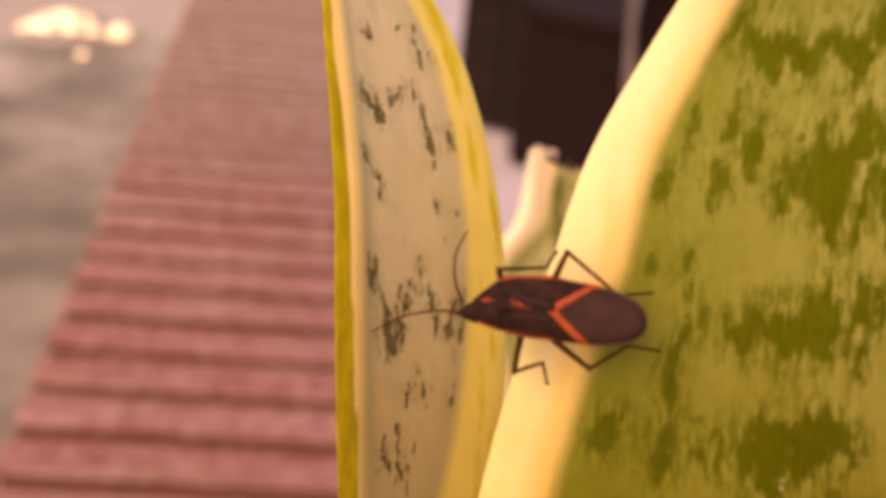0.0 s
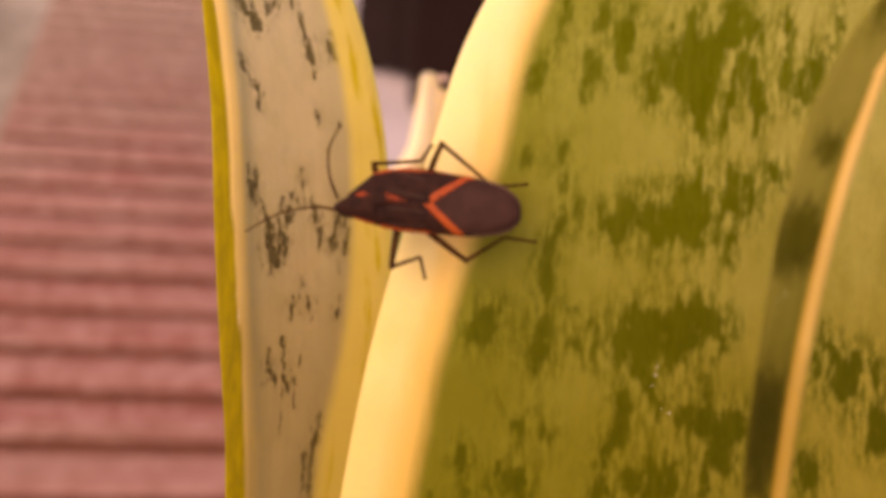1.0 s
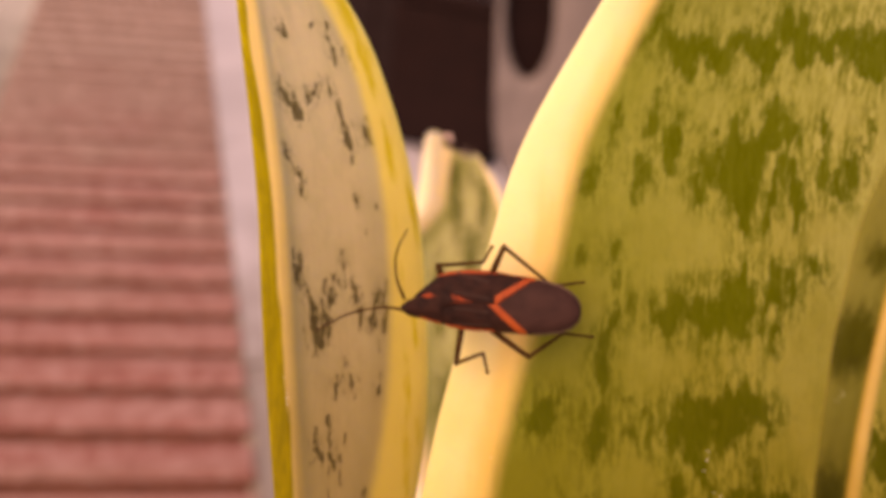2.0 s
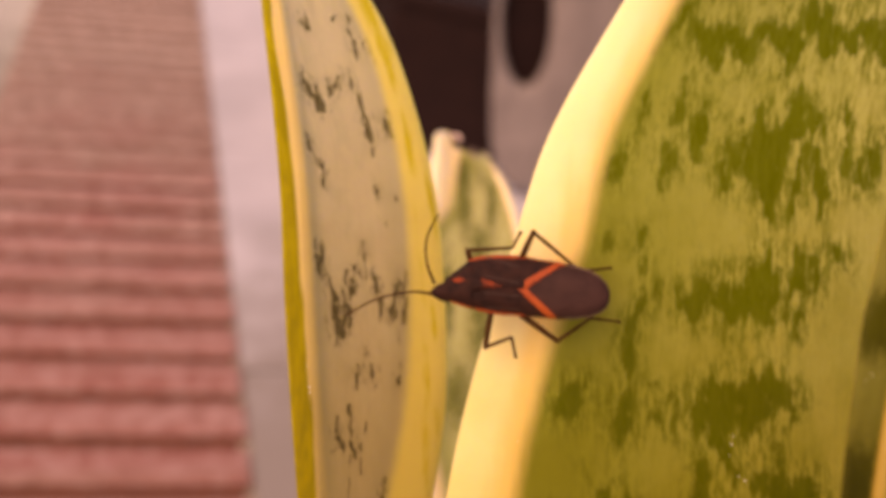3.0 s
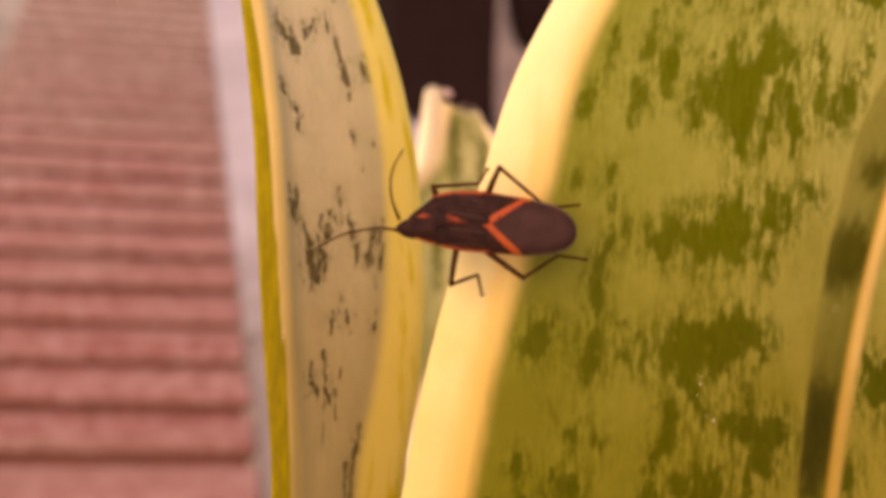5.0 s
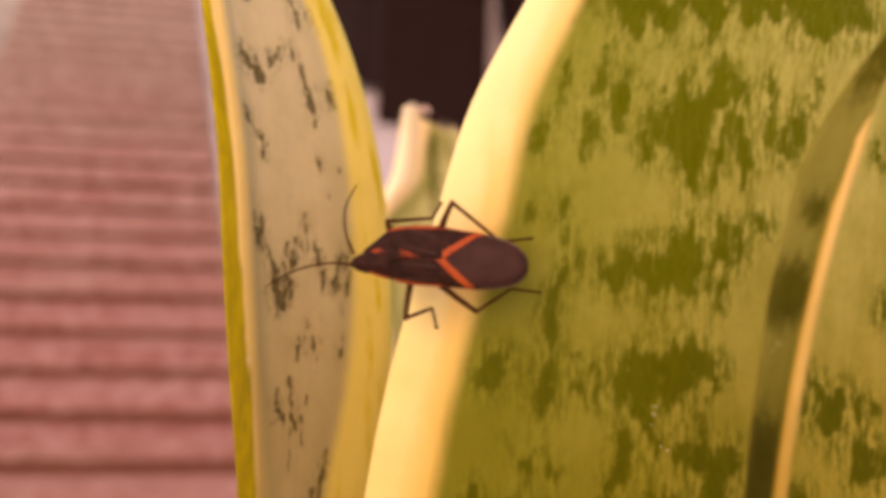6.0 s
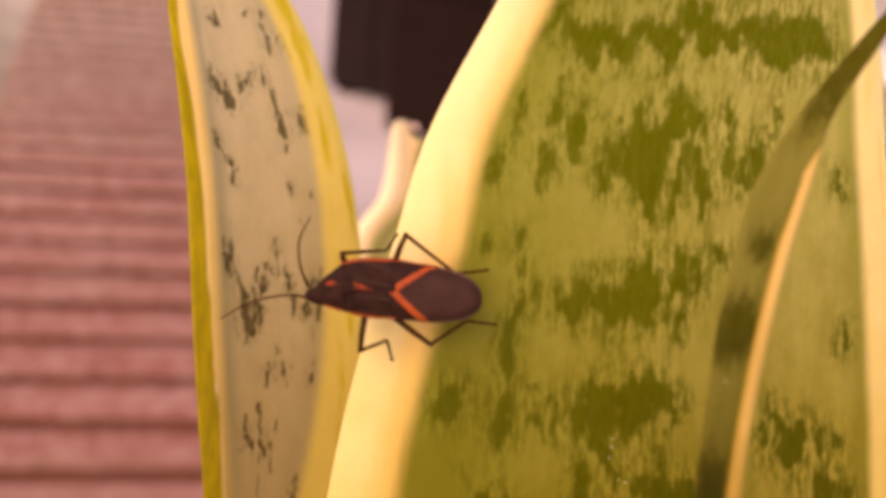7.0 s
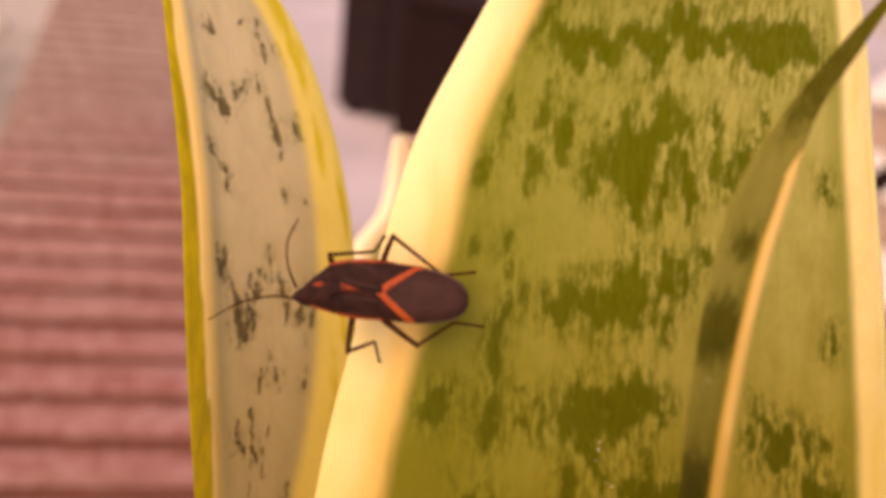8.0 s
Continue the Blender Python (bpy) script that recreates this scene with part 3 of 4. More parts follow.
    upper_right = [(24.7, 13.2, 25, 11.8, 0.29), (24.3, 12.2, 24.2, 10.8, 0.37), (24.2, 11, 24, 9.7, 0.33, 0.8), (24.8, 11.4, 24.6, 9.7, 0.29), (25.8, 11.6, 25.9, 10.4, 0.37), (26.5, 11.2, 26.7, 10.2, 0.33), (25.2, 10.4, 25.2, 9.7, 0.25), (26.1, 9.5, 26.1, 7.7, 0.25, 0.7), (25.5, 8.9, 25.3, 7.7, 0.29, 0.8), (26.4, 8.7, 26.3, 7.3, 0.25), (25.1, 7.7, 24.9, 5.6, 0.29), (24.7, 6, 24.5, 4.2, 0.25), (24.5, 4.8, 24.3, 3.3, 0.17, 0.8), (26.1, 7.3, 26.6, 5.6, 0.38), (26.8, 6.9, 27.1, 5.4, 0.34), (26.6, 5.6, 26.7, 3.5, 0.21)]
    upper_far = [(28.4, 12, 28.6, 10.8, 0.29, 0.8), (28.9, 11, 28.9, 9.8, 0.29, 0.7), (28.7, 9.6, 28.7, 7.3, 0.21, 0.6), (28.5, 8.5, 28.5, 6.9, 0.25, 0.8), (29.1, 7.7, 29.4, 6.5, 0.29, 0.8), (29.8, 8.1, 29.6, 6.5, 0.29, 0.7), (30.7, 8.3, 30.3, 6, 0.42), (31.1, 9, 30.9, 7.3, 0.42), (32.4, 11.9, 32.6, 11.1, 0.21, 0.9), (31.6, 10.4, 31.7, 9.8, 0.21, 0.9), (37.2, 7.1, 37.3, 6.1, 0.3, 0.8), (37.7, 6.1, 37.8, 5, 0.26, 0.7)]
    middle_left = [(10.7, 2.4, 10.7, 1.5, 0.33, 0.7), (13.3, 2.6, 13, 1.5, 0.33, 0.9), (13.5, 0.5, 13.4, -0.6, 0.25, 0.9), (14.4, -1.4, 14.4, -2.2, 0.33, 0.7), (13.4, -1.8, 13.2, -3.3, 0.25, 0.8), (13.2, -2.7, 12.5, -4.3, 0.21, 0.8), (12.5, -3.9, 12.5, -4.7, 0.25, 0.9), (12.3, -4.7, 12.3, -8.1, 0.25), (12.2, -5.6, 12.2, -7.2, 0.38), (15.9, -1.6, 16.1, -2.9, 0.29, 0.9), (17.8, -1, 17.3, -2.9, 0.46), (17.1, -2.9, 16.9, -3.9, 0.38), (18.2, -1.8, 18.4, -2.7, 0.42), (19.2, -1.4, 19.4, -2.5, 0.5), (16.5, -2.7, 17.1, -3.5, 0.38)]
    middle_core = [(20.1, -1.9, 20.1, -3.3, 0.42), (19.6, -2.9, 19.8, -3.9, 0.38), (21.1, -1.5, 20.9, -3.1, 0.59), (21.4, 0.6, 21.4, -0.6, 0.21, 0.8), (21.7, -0.6, 21.7, -2.3, 0.5), (22.8, 0.8, 22.8, -0.6, 0.34), (22.6, -0.6, 22.8, -2.3, 0.59), (23.4, -0.2, 23.2, -1.9, 0.38), (22.6, -2.7, 22.8, -4, 0.34), (21.5, -2.9, 22.4, -4, 0.34), (19.8, -5.2, 19.8, -6.2, 0.17, 0.7)]
    middle_right = [(24.9, 1.4, 24.9, -0.2, 0.25, 0.8), (24.7, -0.2, 24.5, -1.9, 0.29, 0.9), (25.3, 0.6, 25.3, -1.1, 0.29), (26.2, 0.6, 26.4, -0.9, 0.38), (25.1, -1.1, 25.6, -1.9, 0.34), (24.3, -2.3, 24.1, -4, 0.25, 0.9), (25.3, -2.3, 25.3, -3.6, 0.21, 0.8), (25.1, -3.6, 25, -5.7, 0.25, 0.9), (26.4, -0.7, 26.2, -1.9, 0.25, 0.8), (27.7, 1.4, 28.1, 0.6, 0.3, 0.9), (28.6, 1, 28.8, -0.3, 0.34, 0.7), (37.9, -4.4, 38, -5.9, 0.34, 0.8), (37.2, -5.9, 37, -6.8, 0.17, 0.6)]
    low_left = [(9.2, -7.9, 9, -8.9, 0.21, 0.8), (8.1, -8.9, 8.3, -9.9, 0.42), (7.5, -9.5, 7.5, -10.8, 0.5), (8.3, -9.9, 8.3, -10.8, 0.33), (7.1, -9.9, 7.1, -10.6, 0.29), (12.1, -9.3, 12.1, -10.4, 0.29), (11.7, -10.4, 11.9, -11.8, 0.5), (11.7, -11.6, 11.5, -13.1, 0.38), (13.8, -8.7, 14.2, -8.7, 0.25, 0.7), (13.7, -11.2, 14, -11.2, 0.29, 0.6), (14.4, -10.8, 14.6, -11.8, 0.29, 0.8), (15.4, -9.5, 15.8, -10.2, 0.29, 0.7), (16, -10, 16, -11, 0.21, 0.7), (15.8, -11.2, 15.6, -12.3, 0.21, 0.7)]
    low_core = [(18.4, -8.5, 18.6, -9.4, 0.38, 0.8), (17.9, -9.6, 17.7, -11, 0.5), (17.3, -10.8, 17.3, -12.3, 0.42), (18.3, -11, 18.3, -13.1, 0.5), (19, -12.3, 19.2, -14, 0.38), (19, -9.4, 19.2, -11, 0.5), (19.8, -9, 19.8, -10.2, 0.38), (19.6, -10.2, 19.6, -11.9, 0.42), (19.4, -13.1, 19.6, -14.8, 0.25), (20.7, -9, 20.5, -9.8, 0.34), (21.1, -9.4, 20.9, -11.1, 0.5), (21.1, -11.3, 20.9, -12.5, 0.42), (21.7, -9, 21.9, -10.7, 0.59), (22.7, -7.7, 22.7, -9, 0.29), (22.8, -9, 22.6, -10.7, 0.55), (23.4, -9, 23.4, -10.1, 0.38)]
    low_right = [(24, -9, 24, -9.7, 0.25), (21.5, -11.1, 21.7, -12.1, 0.38), (21.5, -7.7, 21.6, -9, 0.25, 0.7), (24.5, -9.4, 24.5, -10.5, 0.25, 0.9), (24.5, -10.7, 24.5, -11.6, 0.21, 0.8), (25.5, -9.9, 25.5, -10.5, 0.21, 0.8), (23.4, -13.2, 23.4, -14.1, 0.17, 0.6), (23.5, -14.5, 23.7, -15.7, 0.21, 0.9)]
    low_far = [(31.8, -9.6, 32, -11.3, 0.3, 0.6), (32.5, -11.3, 32.7, -12.2, 0.21), (31.2, -12.1, 31.4, -13.2, 0.34, 0.8), (33.2, -12.6, 32.9, -13.9, 0.6), (34, -12.4, 33.8, -14.1, 0.6), (34.5, -11.8, 34.5, -12.7, 0.26), (35.8, -12.5, 35.9, -14, 0.3, 0.9), (37.2, -13, 37.2, -13.4, 0.34, 0.8), (33.6, -13.9, 33.6, -14.5, 0.43), (36.3, -15.3, 36.5, -17, 0.34), (36.1, -16.6, 36.3, -18.3, 0.51), (37, -16.6, 37.2, -18.3, 0.39), (38.1, -17.1, 38.1, -18, 0.3)]
    foot = [(17.7, -14.8, 17.6, -17, 0.33), (20.2, -15.3, 20, -16.7, 0.25, 0.9), (21.9, -15.7, 21.7, -16.5, 0.38, 0.9), (22.5, -15.9, 22.8, -17, 0.42), (23.4, -15.9, 23.6, -17, 0.38), (25.7, -16.2, 25.8, -17.1, 0.25, 0.9), (11.4, -15.6, 11.3, -16.4, 0.17, 0.6), (8.7, -14.7, 9.1, -15.6, 0.21, 0.4)]
    foot_left = [(6.5, -18.4, 6.4, -20, 0.33), (6.3, -18.8, 6.4, -19.6, 0.25), (9.1, -19.6, 8.9, -20.4, 0.21, 0.8), (9.7, -20.5, 9.9, -21.1, 0.5), (10.7, -20.1, 10.7, -20.7, 0.33), (10.3, -20.9, 10.7, -21.9, 0.29), (6.8, -21.6, 6.7, -22.4, 0.25), (4.2, -21.7, 4.2, -22.5, 0.21, 0.7), (8.2, -21.2, 8.5, -21.6, 0.17, 0.5), (10.3, -16.9, 10.7, -17.1, 0.38, 0.9), (10.8, -17.5, 10.8, -18.1, 0.17, 0.6), (12.3, -17.5, 12.5, -17.7, 0.42, 0.8)]
    foot_core = [(17.6, -15.1, 17.4, -17.1, 0.33), (17, -17.5, 16.6, -18.7, 0.25), (17.5, -17.7, 17.5, -18.3, 0.21), (16.4, -18.7, 16.4, -19.9, 0.21), (16.1, -20.7, 15.9, -21.9, 0.38), (16.7, -21.4, 16.9, -21.9, 0.29), (18.1, -20.6, 18.1, -21.4, 0.38), (19, -20.4, 19.3, -21.8, 0.59), (20.2, -20.2, 20.3, -21.4, 0.5), (21.2, -19.6, 21.1, -21.4, 0.42), (19.6, -19.2, 19.6, -19.8, 0.21, 0.7), (18, -20, 18, -20.4, 0.21, 0.8)]
    foot_right = [(23.6, -19.8, 23.5, -21.8, 0.29, 0.9), (23.2, -17.4, 23.2, -16.6, 0.25, 0.9), (24.2, -17, 24.4, -18.6, 0.59), (25.2, -16.6, 25.4, -17.4, 0.59), (24.8, -18.2, 25, -19.8, 0.38), (24.2, -19, 24.4, -19.8, 0.38), (26, -16.2, 26.1, -17.4, 0.42, 0.8), (30.5, -19.3, 30.8, -20.7, 0.59), (31.4, -19.9, 31.4, -20.7, 0.34), (35.7, -16.3, 35.7, -18.4, 0.34), (36.1, -17.6, 36.4, -18, 0.34)]
    beyond = [(19.0, 24.5, 23.0, 24.3, 0.9), (25.0, 25.2, 30.0, 25.0, 0.9)]
    strokes = top + top_far + upper_left + upper_core + upper_right + upper_far + middle_left + middle_core + middle_right + low_left + low_core + low_right + low_far + foot + foot_left + foot_core + foot_right + beyond
    return [(*k[:4], 1.12 * k[4], *k[5:]) for k in strokes]


def pale_pattern():
    """Fine dark strokes of the pale leaf back, from the tip down."""
    top = [(-15.5, 24.8, -15.2, 23.7, 0.22), (-15.6, 24.7, -15.8, 24.2, 0.17), (-12.9, 25.5, -13, 25.1, 0.17), (-11.6, 25.8, -11.4, 25.1, 0.18), (-11.5, 24.3, -10.9, 22.9, 0.2), (-10.9, 23.2, -10.6, 21.4, 0.18), (-10.1, 23.3, -10.1, 22.6, 0.18, 0.6), (-10.4, 24.2, -10.4, 23.6, 0.12, 0.4), (-9.6, 23.5, -9.1, 22.6, 0.3, 0.9), (-9.2, 23.9, -9, 22.3, 0.18), (-9, 22.6, -8.7, 21.1, 0.18, 0.8)]
    upper_left = [(-15.6, 19.8, -15.5, 19, 0.14, 0.8), (-15.8, 18.8, -15.6, 18.2, 0.14, 0.7), (-15.3, 18.1, -15.1, 17.3, 0.28), (-15, 17.6, -14.7, 16.8, 0.22), (-14.6, 17.1, -14.2, 16.3, 0.17), (-14.4, 18, -14.2, 16.9, 0.2), (-14.2, 16.9, -13.8, 15.4, 0.25), (-13.8, 16.4, -13.6, 15.6, 0.23), (-14.4, 16.3, -14.1, 15.5, 0.17), (-13.3, 18.8, -13.2, 18, 0.17, 0.8), (-13.2, 18, -13, 17, 0.17, 0.8), (-12.4, 19.1, -12.6, 18.1, 0.17, 0.9), (-12.7, 18.3, -12.8, 17.4, 0.17), (-12.1, 18.7, -12.1, 17.6, 0.14, 0.7), (-12.3, 20.3, -12.2, 20.1, 0.14, 0.5)]
    upper_right = [(-11.4, 20.1, -11.2, 18.6, 0.15, 0.8), (-11.2, 19.2, -11.1, 18.1, 0.14, 0.7), (-10.7, 18.7, -10.5, 17.5, 0.12, 0.6), (-10.4, 17.5, -10.2, 16.3, 0.2), (-10.1, 16.5, -9.8, 15.2, 0.2), (-9.8, 15.3, -9.5, 14.4, 0.23), (-9.6, 14.6, -9.2, 13.2, 0.29), (-9.7, 13.7, -9.5, 13.2, 0.17), (-9.2, 13.5, -9, 12, 0.18), (-9, 12, -8.9, 11.3, 0.15, 0.7), (-7.6, 16.4, -7.4, 15.8, 0.18, 0.6), (-7.8, 15.2, -7.6, 14.3, 0.24), (-7.5, 14.9, -7.2, 13.6, 0.3), (-7.1, 15.5, -7, 14.9, 0.12, 0.6)]
    middle = [(-15.1, 12.9, -14.9, 12.1, 0.16), (-14.9, 12.1, -14.8, 11.4, 0.16), (-14.6, 11.4, -14.2, 10.4, 0.11, 0.7), (-14, 10.4, -13.7, 9.7, 0.17), (-13.7, 9.8, -13.5, 9, 0.17), (-13.7, 9, -13.5, 7.6, 0.17), (-8.7, 8.2, -8.6, 7.5, 0.17, 0.7), (-8.5, 7.5, -8.4, 6.8, 0.15, 0.8), (-6.7, 7.2, -6.6, 6.7, 0.18, 0.8), (-7.6, 4.4, -7.6, 3.8, 0.12, 0.5), (-14.2, 2.5, -14.1, 0.9, 0.14, 0.8), (-14, 0.9, -13.8, -0.8, 0.16), (-13.6, 2, -13.5, 0.6, 0.17, 0.9), (-13.6, 0.6, -13.6, -1.3, 0.17, 0.8), (-9.9, 2.3, -9.8, 1.2, 0.14, 0.9), (-9.8, 1.2, -9.6, 0.5, 0.14, 0.7)]
    band_left = [(-13.1, -0.9, -12.7, -2.2, 0.17), (-12.7, -2.2, -12.3, -3.3, 0.22), (-12.4, -3, -12.3, -4.4, 0.22), (-12.5, -4.1, -12.4, -5.2, 0.22), (-12.1, -3.3, -12.1, -4.7, 0.17), (-12.3, -4.9, -12.1, -6.6, 0.22), (-12, -5.5, -11.9, -6.6, 0.17), (-11.6, -2.5, -11.6, -4.1, 0.17, 0.8), (-11.6, -4.1, -11.5, -5.5, 0.22), (-11.5, -5.5, -11.5, -6.9, 0.2), (-11.3, -0.5, -11.4, -1.9, 0.17), (-10.6, -0.2, -10.7, -1.6, 0.17), (-10.9, -1.6, -11, -3.3, 0.2), (-10.8, -2.2, -10.9, -2.8, 0.17), (-11.2, -4.1, -11, -5.3, 0.22), (-10.9, -4.4, -10.9, -5.8, 0.17), (-11, -5.8, -10.9, -6.9, 0.14, 0.7), (-10.5, -1.9, -10.6, -2.8, 0.14, 0.7)]
    band_right = [(-10.1, -0.5, -10.1, -1.2, 0.17, 0.8), (-9.5, 0.6, -9.5, -1.4, 0.11, 0.6), (-9, -0.6, -8.9, -1.4, 0.17, 0.8), (-8.6, -1.4, -8.4, -2.5, 0.2), (-8.7, -2.2, -8.5, -2.8, 0.23), (-8.3, -2.8, -8.2, -3.7, 0.17), (-8, -3.4, -8, -5.1, 0.17), (-8.1, -4.2, -8, -5.1, 0.14), (-7, -4.3, -7, -5.4, 0.2), (-6.7, -4, -6.7, -5.1, 0.23), (-6.5, -4.9, -6.5, -5.6, 0.17), (-6.4, -2.3, -6.5, -3.4, 0.23, 0.9), (-6.6, -2.8, -6.7, -4, 0.17, 0.9), (-6.2, -1.4, -6.2, -2, 0.18, 0.7), (-5.5, -0.8, -5.6, -2, 0.21), (-5.8, -2, -5.8, -3.2, 0.15, 0.7), (-5.5, -3.5, -5.6, -4.9, 0.2), (-5.7, -4.9, -5.7, -6, 0.2)]
    low = [(-6.3, -6.9, -6.2, -8, 0.14, 0.5), (-12.1, -7.4, -12.1, -7.9, 0.17, 0.5), (-12, -6.6, -12, -7.1, 0.22), (-11.5, -6.6, -11.5, -7.1, 0.22), (-9.5, -8.1, -9.4, -8.9, 0.14, 0.7), (-10.1, -10, -10.1, -10.8, 0.17, 0.8), (-10.2, -10.8, -10.2, -12.1, 0.17), (-8.9, -9.9, -8.8, -11.2, 0.17), (-8.8, -11.2, -8.8, -11.7, 0.14, 0.7), (-8.1, -10.1, -8.1, -10.8, 0.11, 0.4), (-8.4, -12, -8.4, -12.4, 0.17, 0.4), (-6.2, -11.4, -6.2, -11.9, 0.26), (-6, -10, -6, -10.5, 0.17, 0.5)]
    foot = [(-10.9, -13.7, -10.9, -14.5, 0.17), (-10.7, -14.5, -10.7, -16.2, 0.11, 0.8), (-10.7, -16.2, -10.7, -17.5, 0.16), (-10.8, -17.2, -10.5, -18, 0.16), (-11.9, -14.8, -11.9, -16, 0.19), (-12, -16, -11.9, -16.8, 0.19), (-11.7, -16.8, -11.5, -17.6, 0.16), (-11.3, -17.4, -11.3, -17.9, 0.14, 0.8), (-12, -17.6, -12.1, -17.9, 0.14, 0.5), (-9.3, -15.5, -9.4, -16.6, 0.14, 0.6), (-10.3, -18.1, -10.2, -18.9, 0.16, 0.8), (-9.8, -17.6, -9.7, -18.1, 0.14, 0.7), (-9.8, -18.9, -9.7, -20.3, 0.14, 0.8), (-10.8, -18, -10.8, -19.6, 0.11, 0.5), (-10.8, -20.6, -10.8, -22.8, 0.16, 0.4)]
    foot_edge = [(-7.5, -21.1, -7.5, -22.4, 0.19, 0.9), (-7.6, -22.4, -7.7, -23.8, 0.25), (-7.9, -23.5, -8, -24.4, 0.25), (-8.7, -23.9, -8.7, -24.7, 0.17, 0.6)]
    strokes = top + upper_left + upper_right + middle + band_left + band_right + low + foot + foot_edge
    return [(*k[:4], 0.95 * k[4], *k[5:]) for k in strokes]


def rolled(u):
    """A shallow channel whose left edge rolls outwards."""
    return -(1 - (2 * u - 1) ** 2) * 0.8 + 0.75 * math.exp(-((u - 0.12) / 0.14) ** 2)


def build_plant():
    plant = tagged(new("snake_plant"), "tall snake plant with green-banded, yellow-edged strap leaves", "plant")
    broad = [
        (Vector((0.030, -0.085, 0.27)), Vector((0.075, -0.090, 0.27))),
        (Vector((0.022, -0.050, 0.85)), Vector((0.068, -0.057, 0.85))),
        (Vector((0.0170, 0.018, 1.160)), Vector((0.062, 0.011, 1.165))),
        (q(-2.6, -24.5, -80.5), q(43.2, -22.4, -83.6)),
        (q(0.3, -9.7, -80.5), q(42.8, -8.2, -83.6)),
        (q(3.7, 1.7, -80.5), q(42.4, 1.0, -83.6)),
        (q(6.28, 9.72, -79.5), q(41.8, 9.7, -83.6)),
        (q(10.84, 18.06, -77.5), q(41.2, 18.9, -83.6)),
        (q(15.97, 26.01, -74.0), q(38.7, 30.6, -83.6)),
        (q(23.34, 37.69, -74.5), q(28.14, 40.54, -77.0)),
    ]
    blade = leaf("leaf", plant, broad, LEAF_BROAD, 0.0022, 0.0016, 3, 8, 220, 260, broad_pattern(), (0.0046, 0.0028), convex, "broad olive-green leaf with dark jagged bands and yellow margins", 0.25, axis=0.75, taper=0.14)
    flecks(blade, [(19.9, -13.2, 0.10), (20.0, -12.6, 0.07), (20.4, -15.6, 0.06), (20.9, -15.9, 0.09), (19.7, -14.0, 0.06), (4.0, -13.0, 0.05)])
    pale = [
        (Vector((0.000, -0.050, 0.27)), Vector((0.030, -0.045, 0.27))),
        (Vector((0.000, -0.020, 0.85)), Vector((0.024, -0.010, 0.85))),
        (Vector((0.006, 0.040, 1.15)), Vector((0.024, 0.052, 1.15))),
        (q(-15.1, -23.3, -100), q(-3.1, -25.5, -108)),
        (q(-15.9, -13.8, -101), q(-1.55, -15.5, -110.5)),
        (q(-16.6, -3.2, -102), q(-1.55, -3.6, -114)),
        (q(-17.2, 7.7, -103), q(-2.75, 8.6, -115)),
        (q(-17.9, 15.8, -103), q(-5.0, 17.7, -115)),
        (q(-18.8, 24.0, -103), q(-8.5, 26.6, -114)),
        (q(-19.6, 33.0, -103), q(-14.5, 35.0, -111)),
    ]
    blade = leaf("leaf", plant, pale, LEAF_PALE, 0.0016, 0.0012, 3, 8.4, 240, 320, pale_pattern(), (0.0025, 0.0051, 0.0034), curled, "pale leaf back with fine dark green strokes and yellow margins", 0.06, taper=0.14)
    # grains along the crest stand in for its small white glints
    flecks(blade, [(-14.45, -11.6, 0.13), (-14.40, -12.1, 0.10), (-14.5, -11.0, 0.07), (-14.75, -9.6, 0.06), (-14.2, -13.6, 0.05)])
    narrow = [
        (Vector((0.045, -0.120, 0.27)), Vector((0.060, -0.120, 0.27))),
        (Vector((0.040, -0.075, 0.85)), Vector((0.050, -0.075, 0.85))),
        (Vector((0.039, 0.005, 1.19)), Vector((0.043, 0.003, 1.19))),
        (q(22.6, -18.0, -65.5), q(25.1, -18.0, -65.2)),
        (q(23.5, -9.0, -65.5), q(26.4, -9.0, -65.2)),
        (q(24.9, -0.7, -65.5), q(28.3, -0.2, -65.2)),
        (q(26.9, 5.6, -66), q(30.2, 5.6, -65.6)),
        (q(29.9, 10.0, -67), q(31.8, 9.5, -66.7)),
        (q(33.95, 14.7, -67.5), q(34.95, 14.05, -67.3)),
        (q(37.5, 18.55, -68), q(37.95, 18.2, -67.9)),
        (q(40.9, 22.6, -69), q(41.2, 22.3, -69)),
    ]
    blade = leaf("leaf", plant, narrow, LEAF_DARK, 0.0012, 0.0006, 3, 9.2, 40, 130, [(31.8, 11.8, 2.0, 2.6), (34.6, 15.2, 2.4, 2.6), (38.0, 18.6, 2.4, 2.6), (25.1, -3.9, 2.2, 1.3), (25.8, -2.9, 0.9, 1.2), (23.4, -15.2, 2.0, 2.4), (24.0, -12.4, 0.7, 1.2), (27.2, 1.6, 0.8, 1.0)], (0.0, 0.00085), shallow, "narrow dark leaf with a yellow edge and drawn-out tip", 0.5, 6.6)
    flecks(blade, [(24.75, -6.5, 0.07), (24.4, -6.9, 0.04)])
    stub = [
        (Vector((0.050, 0.000, 0.27)), Vector((0.075, 0.000, 0.27))),
        (Vector((0.048, 0.060, 0.85)), Vector((0.070, 0.055, 0.85))),
        (q(-4.0, -60.0, -200), q(13.5, -60.0, -197)),
        (q(-11.0, -20.0, -204), q(14.0, -20.0, -201)),
        (q(-12.0, 3.0, -206), q(13.6, 2.0, -203)),
        (q(-6.4, 10.0, -206.5), q(12.0, 8.6, -204)),
        (q(-5.1, 14.8, -207), q(10.5, 13.6, -205)),
        (q(-4.4, 19.0, -207), q(9.0, 17.0, -206)),
        (q(-3.6, 21.2, -207), q(7.6, 20.2, -206)),
    ]
